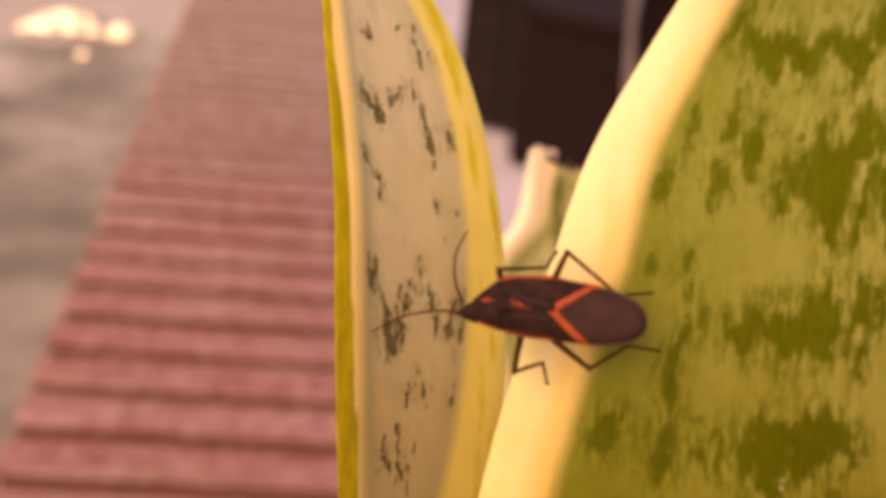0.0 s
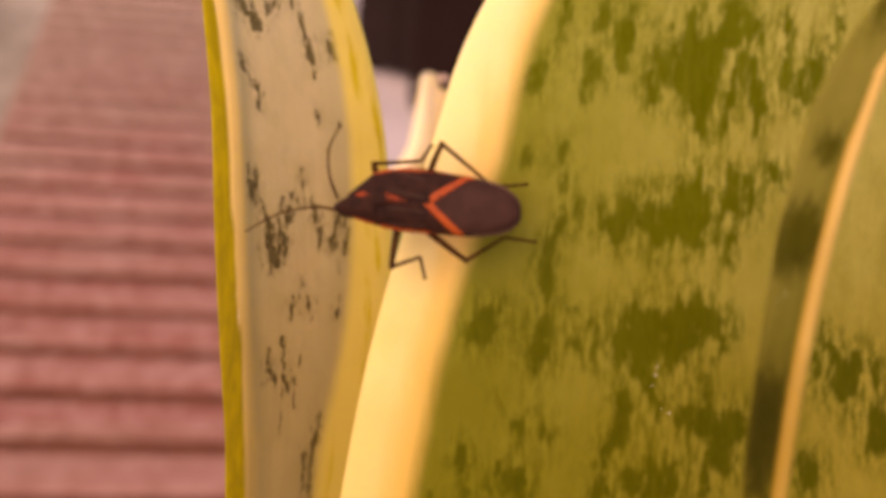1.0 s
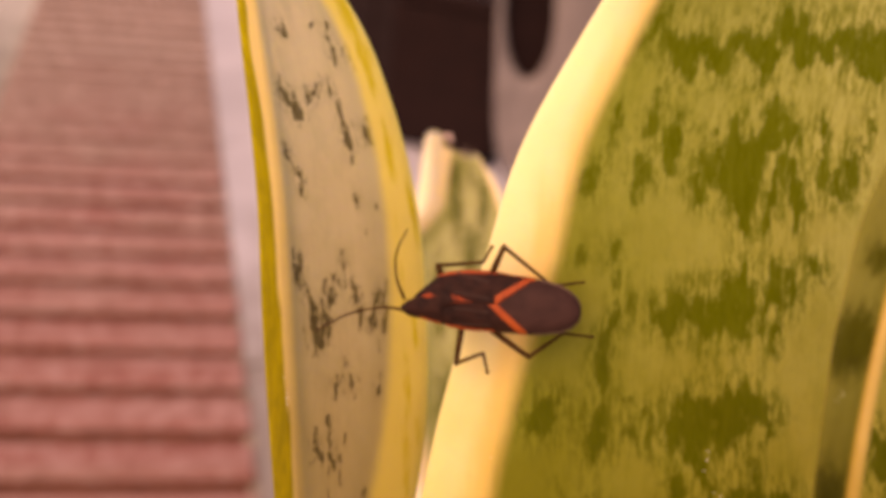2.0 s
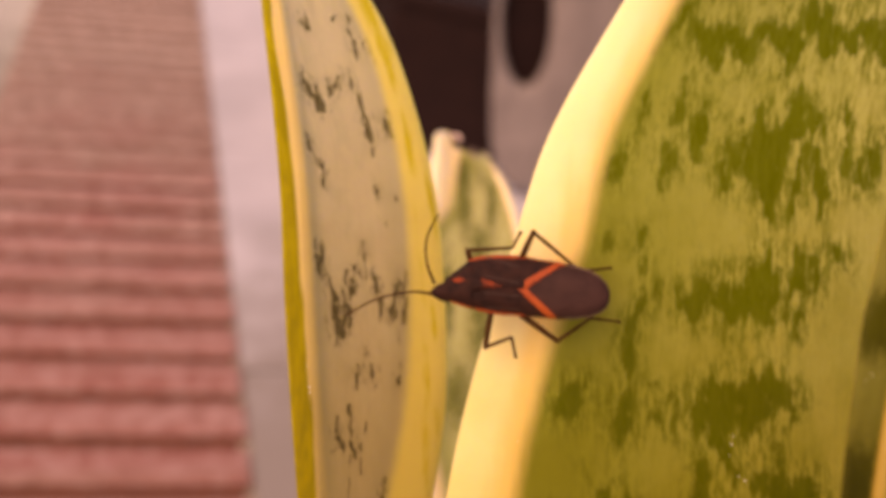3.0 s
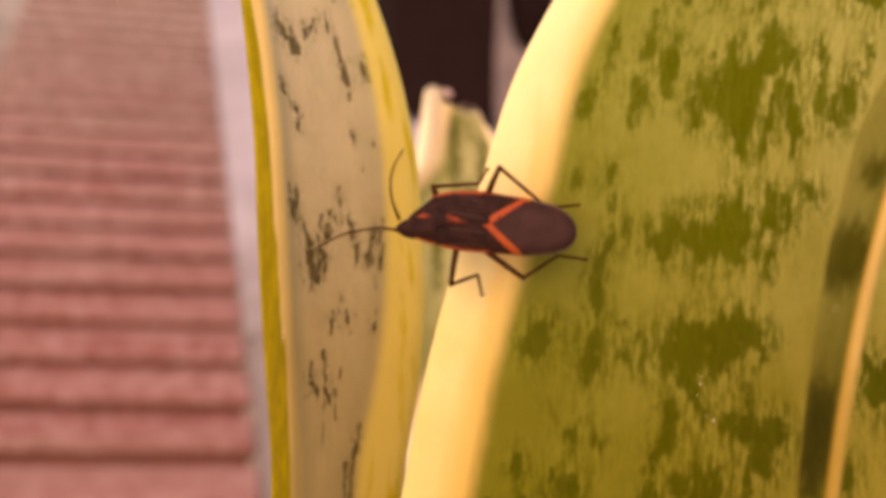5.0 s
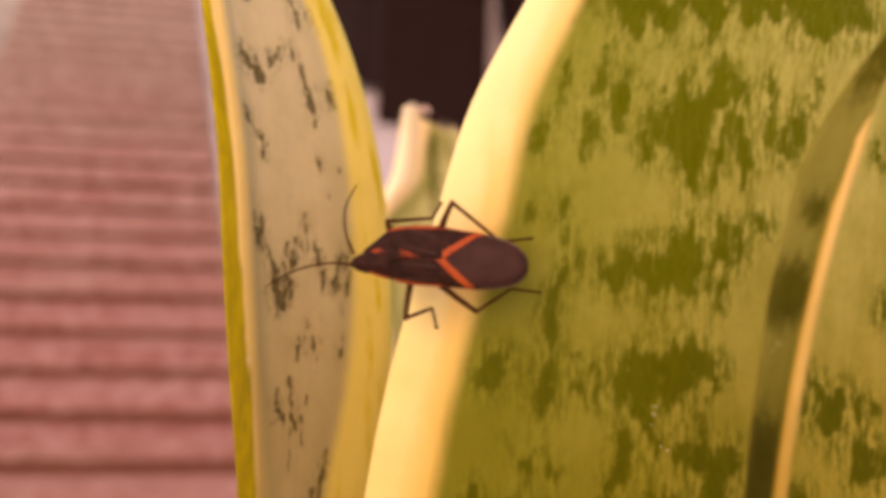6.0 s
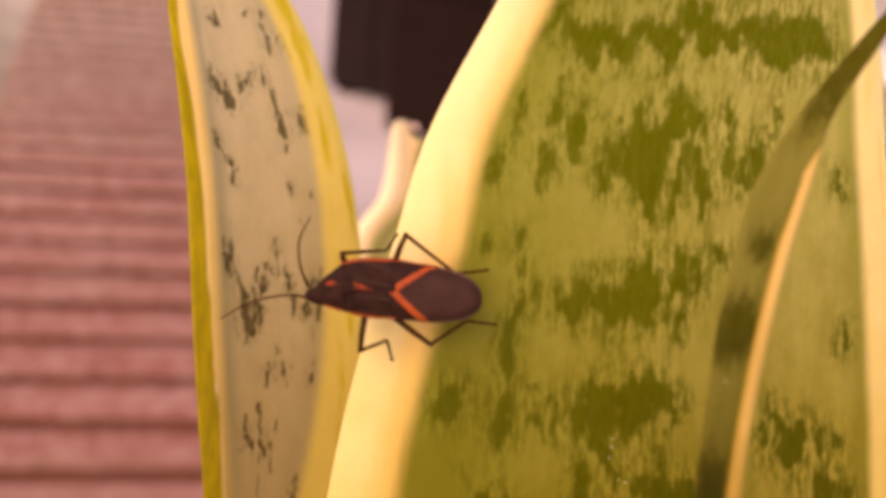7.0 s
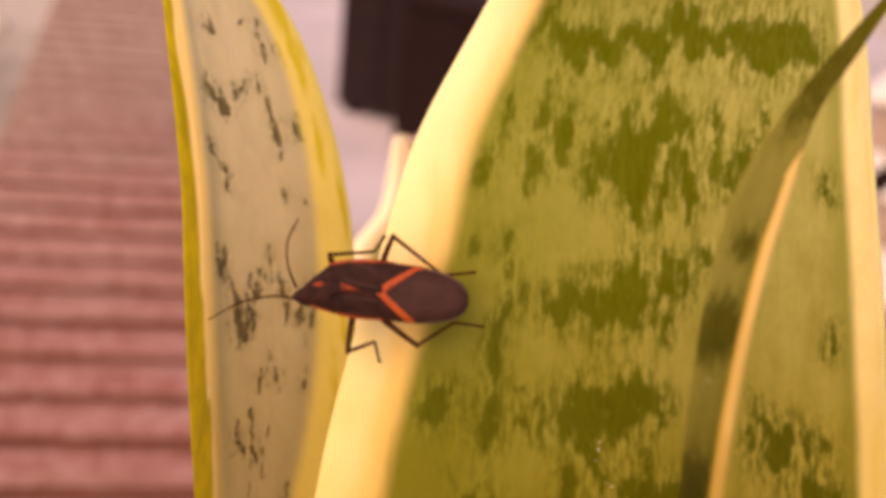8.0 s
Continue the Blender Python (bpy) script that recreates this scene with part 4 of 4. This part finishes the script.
    stump = leaf("leaf", plant, stub, LEAF_STUB, 0.002, 0.003, 2, 7.9, 150, 90, [(2.2, 10.5, 1.1, 5.2), (0.9, 18.5, 0.6, 2.4), (7.2, 11.0, 1.0, 5.0), (4.9, 2.0, 1.4, 4.0), (4.9, 16.5, 0.5, 1.8), (-1.4, -6.0, 1.1, 7.0), (5.0, -12.0, 2.0, 7.0), (1.3, 17.5, 1.3, 2.0), (0.5, -26.0, 2.5, 5.0)], (0.0050, 0.0015), rolled, "torn-off leaf stub with a pale ragged top", tear=0.0047)
    part("torn_flap", tube_bm([q(-0.6, 23.9, -206.6), q(0.4, 24.3, -205.9), q(1.1, 23.8, -205.2), q(1.3, 23.0, -205.0)], (0.0003, 0.00042, 0.00036, 0.00015), 10, 5), FLAP, stump, "curled pinkish scrap of torn skin")
    for x, y, lean, long in ((3.2, 20.6, 0.9, 1.8), (4.4, 20.0, -1.2, 1.5), (5.3, 20.4, 0.5, 1.3)):
        part("fibre", tube_bm([q(x, y - 0.6, -206.2), q(x + 0.4 * lean, y + 0.5 * long, -206.0), q(x + lean, y + 0.8 * long, -205.8)], (0.00010, 0.00008, 0.00005), 6, 4), FLAP, stump, "pale torn fibre")
    part("pot", lathe_bm([(0.10, -0.0205), (0.115, -0.018), (0.15, 0.25), (0.165, 0.255), (0.165, 0.30), (0.148, 0.30), (0.142, 0.26)], 56), TERRACOTTA, plant, "round terracotta pot").location = (0.045, -0.06, 0)
    part("soil", lathe_bm([(0.14, 0.24), (0.139, 0.272), (0.08, 0.278), (0.01, 0.281)], 40), SOIL, plant, "dark potting soil").location = (0.045, -0.06, 0)


# ---- the insect ----
MM = 0.001
BODY = [(-5.9, 0.36, -0.80), (-5.5, 0.75, -0.93), (-5.0, 1.16, -1.08), (-4.4, 1.6, -1.28), (-3.8, 2.08, -1.44), (-3.0, 2.32, -1.64), (-1.8, 2.4, -1.84), (-0.2, 2.36, -1.96), (1.4, 2.04, -2.08),
        (2.6, 1.88, -2.16), (3.8, 1.64, -2.12), (4.8, 1.34, -2.0), (5.55, 0.90, -1.72), (6.05, 0.36, -1.30), (6.27, -0.20, -0.80)]


def outline(x):
    """Upper and lower edge of the insect's back at x, in millimetres."""
    for (xa, ta, ba), (xb, tb, bb) in zip(BODY, BODY[1:]):
        if x <= xb:
            f = max(0.0, (x - xa) / (xb - xa))
            return ta + (tb - ta) * f, ba + (bb - ba) * f
    return BODY[-1][1:]


def dorsal(x, y):
    """Height of the back over its rim."""
    t, b = outline(x)
    c, h = (t + b) / 2, max((t - b) / 2, 0.05)
    w = max(0.0, 1 - min(1.0, abs(y - c) / (h * 1.03)) ** 2.4)
    return (0.25 + 0.75 * min(1.0, h / 2.0)) * (0.95 * w ** 0.5) - 0.05 * x * 0.2


def back_patch(name, parent, material, x0, x1, hi, lo, lift, label="", nx=44, ny=18, skirt=0.35, crest=0.0):
    """A plate on the back between the edges hi(x) and lo(x), lifted by lift, with rims that turn down."""
    bm = bmesh.new()
    grid = []
    for i in range(nx + 1):
        x = x0 + (x1 - x0) * i / nx
        a, b = hi(x), lo(x)
        row = []
        for j in range(ny + 1):
            v = j / ny
            y = a + (b - a) * v
            end = min(min(v, 1 - v) * ny / 1.5, min(i, nx - i) / 1.5, 1.0)
            z = dorsal(x, y) + lift - (1 - end) * min(0.03, skirt * 0.2) + crest * math.sin(math.pi * v)
            row.append(bm.verts.new((x * MM, y * MM, z * MM)))
        grid.append(row)
    for i in range(nx):
        for j in range(ny):
            bm.faces.new((grid[i][j], grid[i + 1][j], grid[i + 1][j + 1], grid[i][j + 1]))
    under = []
    rim = [grid[i][0] for i in range(nx + 1)] + [grid[nx][j] for j in range(1, ny + 1)] + [grid[i][ny] for i in range(nx - 1, -1, -1)] + [grid[0][j] for j in range(ny - 1, 0, -1)]
    for v in rim:
        under.append(bm.verts.new((v.co.x, v.co.y, v.co.z - skirt * MM)))
    n = len(rim)
    for k in range(n):
        bm.faces.new((rim[k], rim[(k + 1) % n], under[(k + 1) % n], under[k]))
    bm.faces.new(under)
    bmesh.ops.remove_doubles(bm, verts=bm.verts, dist=1e-6)
    return part(name, bm, material, parent, label)


def ellipsoid(c, r, su=24, sv=14):
    bm = bmesh.new()
    bmesh.ops.create_uvsphere(bm, u_segments=su, v_segments=sv, radius=1)
    bmesh.ops.scale(bm, vec=[k * MM for k in r], verts=bm.verts)
    bmesh.ops.translate(bm, vec=[k * MM for k in c], verts=bm.verts)
    return bm


def build_bug():
    bug = tagged(new("boxelder_bug"), "black and orange-red boxelder bug sitting on a leaf edge", "insect")
    bug.matrix_basis = PLANT @ Matrix.Translation((0.0041, -0.0015, -0.0762)) @ Matrix.Rotation(radians(-10.0), 4, "Y")

    def upper(x):
        return outline(x)[0]

    def lower(x):
        return outline(x)[1]

    def seam(x):
        return 0.45 - 0.14 * (x + 3.4)

    apex = 0.25

    def vee_up(x):
        return 0.12 + (x - apex) * 0.66

    def vee_down(x):
        return 0.0 - (x - apex) * 0.98
    # belly and side plates
    bm = bmesh.new()
    rings = []
    for i in range(40):
        x = -4.3 + 9.6 * i / 39
        t, b = outline(x)
        c, h = (t + b) / 2, (t - b) / 2 * (1.012 if x < 3 else 1.012 - 0.12 * (x - 3))
        rings.append([bm.verts.new((x * MM, (c + h * math.cos(2 * math.pi * k / 20)) * MM, (-0.35 + (0.50 if math.sin(2 * math.pi * k / 20) > 0 else 0.8) * math.sin(2 * math.pi * k / 20)) * MM)) for k in range(20)])
    for p, r in zip(rings, rings[1:]):
        for k in range(20):
            bm.faces.new((p[k], p[(k + 1) % 20], r[(k + 1) % 20], r[k]))
    bm.faces.new(rings[0])
    bm.faces.new(rings[-1])
    part("abdomen", bm, ORANGE, bug, "orange-red rim of the abdomen")
    # fore wings: leathery part, orange veins, smoky tips
    def over_up(x):
        return upper(x) - (0.16 if x < 0.4 else 0.03)

    def over_down(x):
        return lower(x) + (0.22 if x < 0.2 else 0.05)
    back_patch("fore_wing", bug, SHELL, -3.7, 3.0, over_up, lambda x: seam(x) if x < apex else min(vee_up(x), over_up(x) - 0.02), 0.0, "dark leathery fore wing")
    back_patch("fore_wing", bug, SHELL, -3.7, 2.5, lambda x: seam(x) if x < apex else max(vee_down(x), over_down(x) + 0.02), over_down, 0.0, "dark leathery fore wing")
    back_patch("wing_membrane", bug, MEMBRANE, apex + 0.05, 6.25, lambda x: min(vee_up(x), upper(x)), lambda x: max(vee_down(x), lower(x)), -0.03, "smoky brown wing membrane", 60)
    back_patch("wing_stripe", bug, MARKING, apex + 0.05, 3.05, lambda x: min(vee_up(x) + 0.46 - 0.07 * x, upper(x) - 0.02), lambda x: min(vee_up(x) - 0.22 + 0.02 * x, upper(x) - 0.2), 0.04, "orange stripe", 30, 6, 0.12)
    back_patch("wing_stripe", bug, MARKING, apex - 0.40, 2.45, lambda x: max(min(vee_down(x) + 0.24, 0.02), lower(x) + 0.22), lambda x: max(vee_down(x) - 0.46, lower(x) + 0.02), 0.04, "orange stripe", 30, 6, 0.12)
    back_patch("wing_vein", bug, SHELL, -3.0, 0.0, lambda x: seam(x) + 1.0 - 0.1 * x, lambda x: seam(x) + 0.88 - 0.1 * x, 0.03, "", 24, 4, 0.1)
    back_patch("wing_vein", bug, SHELL, -3.0, 0.0, lambda x: seam(x) - 0.95 + 0.08 * x, lambda x: seam(x) - 1.07 + 0.08 * x, 0.03, "", 24, 4, 0.1)
    for a, b in ((1.55, 0.16), (0.45, 0.05), (-0.50, -0.04), (-1.45, -0.10)):
        back_patch("wing_vein", bug, VEIN, -2.6, -0.1, lambda x: seam(x) + a - b * x + 0.05, lambda x: seam(x) + a - b * x - 0.05, 0.035, "dull brown vein", 24, 4, 0.1)
    # thin paler border round the membrane
    back_patch("membrane_border", bug, MEMBRANE_EDGE, 3.4, 6.22, lambda x: upper(x) + 0.02, lambda x: upper(x) - 0.13, 0.0, "paler see-through border", 30, 4, 0.12)
    back_patch("membrane_border", bug, MEMBRANE_EDGE, 3.0, 6.22, lambda x: lower(x) + 0.13, lambda x: lower(x) - 0.02, 0.0, "paler see-through border", 30, 4, 0.12)
    # shield between the wings
    back_patch("scutellum", bug, SHELL, -3.7, -1.7, lambda x: seam(x) + 0.75 * (-1.7 - x) / 2.0 + 0.04, lambda x: seam(x) - 0.75 * (-1.7 - x) / 2.0 - 0.04, 0.03, "dark triangular shield", 20, 10, 0.2, 0.10)
    back_patch("shield_stripe", bug, DULL_MARKING, -2.75, -1.3, lambda x: seam(x) + 0.05 + 0.40 * (-1.3 - x) / 1.45, lambda x: seam(x) - 0.03 - 0.20 * (-1.3 - x) / 1.45, 0.13, "orange stripe", 16, 5, 0.10)
    # neck shield
    back_patch("pronotum", bug, SHELL, -5.6, -3.45, lambda x: upper(x) - 0.05, lambda x: lower(x) + 0.05, 0.04, "dark neck shield", 26, 24, 0.4, 0.06)
    back_patch("neck_stripe", bug, DULL_MARKING, -5.0, -3.8, lambda x: 0.62 + 0.17 * math.sin(math.pi * (x + 5.01) / 1.22), lambda x: 0.60 - 0.15 * math.sin(math.pi * (x + 5.01) / 1.22), 0.115, "dull orange stripe", 14, 6, 0.10)
    back_patch("neck_rim", bug, MARKING, -5.1, -3.6, lambda x: lower(x) + 0.20, lambda x: lower(x) + 0.04, 0.13, "orange rim", 20, 4, 0.15)
    back_patch("wing_rim", bug, MARKING, -4.0, -0.2, lambda x: upper(x) + 0.02, lambda x: upper(x) - 0.20, 0.02, "orange rim", 30, 5, 0.2)
    back_patch("wing_rim", bug, MARKING, -3.2, -0.9, lambda x: lower(x) + 0.20, lambda x: lower(x) - 0.02, 0.02, "orange rim", 30, 5, 0.2)
    # head
    bm = ellipsoid((-5.72, -0.26, 0.1), (0.92, 0.72, 0.55), 28, 16)
    for v in bm.verts:
        k = max(0.0, -v.co.x / MM - 5.6)
        v.co.y = (-0.28 + (v.co.y / MM + 0.28) * (1 - 0.35 * k)) * MM
    head = part("head", bm, SHELL, bug, "dark head")
    part("eye", ellipsoid((-5.45, 0.28, 0.22), (0.24, 0.2, 0.22)), MEMBRANE, head, "bulging dark eye")
    part("eye", ellipsoid((-5.4, -0.82, 0.2), (0.24, 0.2, 0.22)), MEMBRANE, head, "bulging dark eye")

    def limb(name, pts, radii, label, n=10):
        return part(name, tube_bm([[k * MM for k in p] for p in pts], [r * MM for r in radii], n, 8), LEG, bug, label)

    def leg(pts, label):
        """Joints from hip to foot; stout thigh, thin shin, slender foot with a claw pad."""
        def run(name, a, b, r0, r1, bow, parent):
            a, b = Vector(a), Vector(b)
            mid = (a + b) / 2 + Vector((0, 0, bow))
            return part(name, tube_bm([a * MM, mid * MM, b * MM], [r0 * MM, (r0 + r1) / 2 * 1.05 * MM, r1 * MM], 10, 8), LEG, parent, "")
        thigh = run("leg", pts[0], pts[1], 0.25, 0.18, 0.15, bug)
        thigh["label"] = label
        shin = run("shin", pts[1], pts[2], 0.15, 0.11, 0.06, thigh)
        part("knee", ellipsoid(pts[1], (0.19, 0.19, 0.17), 12, 8), LEG, thigh, "")
        if len(pts) > 3:
            run("foot", pts[2], pts[3], 0.11, 0.09, 0.02, thigh)
            part("claw", ellipsoid(pts[3], (0.17, 0.13, 0.11), 12, 8), LEG, thigh, "")
        return shin
    leg([(-3.75, 2.0, -0.5), (-4.0, 2.75, -0.4), (-0.8, 2.95, -1.0), (-0.3, 4.05, -1.9)], "slender brown-black fore leg")
    leg([(-0.1, 2.1, -0.5), (0.85, 4.05, 0.1), (3.5, 1.7, -1.7), (4.1, 1.15, -2.5)], "long brown-black middle leg")
    leg([(2.4, 1.2, -0.6), (3.6, 1.2, -1.0), (5.1, 1.32, -2.2), (6.2, 1.45, -2.9)], "long brown-black hind leg")
    leg([(-2.3, -1.7, -0.5), (-2.75, -4.3, -0.7), (-0.9, -3.6, -1.4), (-0.68, -5.05, -1.9)], "slender brown-black fore leg")
    leg([(-0.1, -1.9, -0.6), (2.5, -3.75, -0.4), (4.8, -2.2, -2.2), (6.8, -2.5, -3.0)], "long brown-black middle leg")
    for pts in ([(-6.35, 0.35, 0.15), (-6.85, 1.9, 0.5), (-6.75, 3.7, 0.9), (-5.9, 5.35, 1.0)], [(-6.1, -0.5, 0.15), (-7.9, -0.25, 0.4), (-10.5, -0.75, 0.6), (-12.95, -2.0, 0.5)]):
        limb("antenna", pts, (0.13, 0.085, 0.075, 0.05), "thin dark antenna", 8)


# ---- the yard's things ----
def build_bench():
    """A low dark storage bench, turned away from the boardwalk."""
    ob = tagged(new("storage_bench"), "low dark grey-brown storage bench on the concrete", "bench")
    part("body", box_bm(0.62, 0.40, 0.43, (0.31, 0.20, 0.245), 0.012, 3), DARK_GREY, ob, smooth=False)
    part("lid", box_bm(0.64, 0.42, 0.04, (0.31, 0.20, 0.482), 0.010, 3), DARK_GREY, ob, "dark overhanging lid", smooth=False)
    for x in (0.05, 0.57):
        part("foot", box_bm(0.06, 0.36, 0.03, (x, 0.20, 0.015), 0.003), BLACK, ob, smooth=False)
    for x in (0.16, 0.31, 0.46):
        part("panel_joint", box_bm(0.010, 0.006, 0.40, (x, -0.002, 0.245), 0.002), BLACK, ob, smooth=False)
    ob.matrix_basis = pose(0.535, 3.56, -0.0016, 0, 0, -34)


def build_ottoman():
    ob = tagged(new("black_box_seat"), "black box-shaped seat in front of the storage bench", "seat")
    part("body", box_bm(0.375, 0.36, 0.45, (0.1875, 0.18, 0.245), 0.015, 3), BLACK, ob, smooth=False)
    part("cushion", box_bm(0.385, 0.37, 0.06, (0.1875, 0.18, 0.500), 0.025, 4), BLACK, ob, "flat black cushion", smooth=False)
    for x in (0.03, 0.345):
        for y in (0.03, 0.33):
            part("foot", box_bm(0.04, 0.04, 0.02, (x, y, 0.01), 0.003), BLACK, ob, smooth=False)
    ob.matrix_basis = pose(0.672, 3.20, -0.0016, 0, 0, -36)


def build_tub_chair():
    """A beige moulded chair whose tall back has an oval opening."""
    ob = tagged(new("tub_chair"), "beige moulded chair with a dark oval opening in its back", "chair")
    bm = bmesh.new()
    n, m = 40, 10
    front, rear = [], []
    for depth, store in ((0.0, front), (0.045, rear)):
        for i in range(m + 1):
            ring = []
            f = i / m
            for k in range(n):
                a = 2 * math.pi * k / n
                ca, sa = math.cos(a), math.sin(a)
                e = 1 / max(abs(ca) ** 5 + abs(sa) ** 5, 1e-6) ** 0.2
                inner, outer = (0.072 * ca - 0.011, 0.527 + 0.193 * sa), (0.145 + 0.250 * ca * e, 0.411 + 0.406 * sa * e)
                x, z = inner[0] + (outer[0] - inner[0]) * f, inner[1] + (outer[1] - inner[1]) * f
                ring.append(bm.verts.new((x, depth + 0.5 * (x - 0.14) ** 2 - 0.01 * math.sin(f * math.pi), z)))
            store.append(ring)
    for store in (front, rear):
        for a, b in zip(store, store[1:]):
            for k in range(n):
                bm.faces.new((a[k], a[(k + 1) % n], b[(k + 1) % n], b[k]))
    for i in (0, m):
        for k in range(n):
            bm.faces.new((front[i][k], front[i][(k + 1) % n], rear[i][(k + 1) % n], rear[i][k]))
    part("backrest", bm, BEIGE, ob, "beige shell with an oval opening")
    part("lining", box_bm(0.18, 0.012, 0.42, (-0.01, 0.066, 0.527), 0.004), BLACK, ob, "black lining behind the opening", smooth=False)
    part("seat", box_bm(0.30, 0.36, 0.05, (0.27, 0.25, 0.36), 0.02, 3), BEIGE, ob, "beige seat", smooth=False)
    for x in (0.15, 0.39):
        part("leg", box_bm(0.035, 0.035, 0.34, (x, 0.38, 0.17), 0.006), BEIGE, ob, smooth=False)
    ob.matrix_basis = pose(1.050, 2.81, 0.012, 0, -6, -20)


def build_steps():
    """White porch steps at the edge of the yard: pale treads that overhang risers with their shade painted brown, and a
    black handrail.
    """
    ob = tagged(new("porch_steps"), "white-painted wooden porch steps with a black handrail", "steps")
    rise, run, wide = 0.17, 0.27, 1.5
    for k in range(5):
        y, z = k * run, (k + 1) * rise
        part("riser", box_bm(wide - 0.04, 0.022, rise - 0.03, (wide / 2, y + 0.03, z - rise / 2 - 0.015), 0.002), RISER_SHADE, ob, "riser with its shade painted brown", smooth=False)
        for j in range(2):
            part("tread", box_bm(wide, run / 2 + 0.012, 0.03, (wide / 2, y + 0.055 + (run / 2 + 0.018) * j, z - 0.015), 0.006, 2), WHITE, ob, "white tread board", smooth=False)
    for x in (0.05, wide / 2, wide - 0.05):
        bm = bmesh.new()
        side = [(0.05, 0.0)]
        for k in range(5):
            side += [(k * run + 0.05, (k + 1) * rise - 0.032), ((k + 1) * run + 0.05, (k + 1) * rise - 0.032)]
        side.append((5 * run + 0.05, 0.0))
        front = [bm.verts.new((x - 0.02, y, z)) for y, z in side]
        rear = [bm.verts.new((x + 0.02, y, z)) for y, z in side]
        bm.faces.new(front)
        bm.faces.new(list(reversed(rear)))
        for i in range(len(side)):
            bm.faces.new((front[i], rear[i], rear[(i + 1) % len(side)], front[(i + 1) % len(side)]))
        part("stringer", bm, BEIGE, ob, "", smooth=False)
    ob.matrix_basis = pose(1.50, 2.16, -0.0205, 0, 0, -45)
    inv = ob.matrix_basis.inverted()
    start, way = Vector((1.54, 1.9, 0.507)), Vector((0.8, 0.6, 0.0))
    low, high = inv @ (start - 0.12 * way), inv @ (start + 0.95 * way)
    part("handrail", tube_bm([low, (low + high) / 2, high], (0.025, 0.025, 0.025), 12, 6), BLACK, ob, "black handrail")
    for k in (0.9,):
        top = inv @ (start + k * way)
        foot = Vector((top.x, top.y, 0.0))
        part("rail_post", tube_bm([foot, (foot + top) / 2, top], (0.015, 0.015, 0.015), 12, 4), BLACK, ob, "black rail post")


def build_glare():
    """Crumpled reflective sheets, added to give the glare off the concrete beyond the boardwalk's edge."""
    for k, (x, y, wide, deep, high) in enumerate(((-0.96, 4.52, 0.34, 0.18, 0.085), (-0.73, 4.44, 0.12, 0.10, 0.060), (-0.83, 4.155, 0.065, 0.06, 0.024))):
        bm = bmesh.new()
        bmesh.ops.create_grid(bm, x_segments=26, y_segments=20, size=0.5)
        for v in bm.verts:
            u, w = v.co.x, v.co.y
            fold = abs(noise.noise((u * 5 + k, w * 5, 2.0))) + 0.4 * abs(noise.noise((u * 13, w * 13 + k, 7.0)))
            ridge = min((w + 0.5) / 0.4, (0.5 - w) / 0.6) * max(0.0, 1 - 4 * u * u) ** 0.5
            v.co = (u * wide * (1 + 0.4 * noise.noise((w * 4, 3 + k, 1))), w * deep * (1 + 0.4 * noise.noise((u * 4, 1 + k, 5))), high * (0.25 * fold + 0.9 * ridge) + 0.002)
        ob = part("glare_sheet", bm, GLARE)
        solid = ob.modifiers.new("thickness", "SOLIDIFY")
        solid.thickness = 0.0015
        tagged(ob, ("crumpled bright sheet added for glare on the concrete", "small bright scrap added for glare on the concrete", "tiny bright scrap added for glare on the concrete")[k], "litter", group="foil scraps")
        ob.location = (x, y, -0.0205)


build_ground()
build_boardwalk()
build_slabs()
build_plant()
build_bug()
build_bench()
build_ottoman()
build_tub_chair()
build_steps()
build_glare()


def motions():
    walk(cam, PATH, EXPOSURES)


motions()
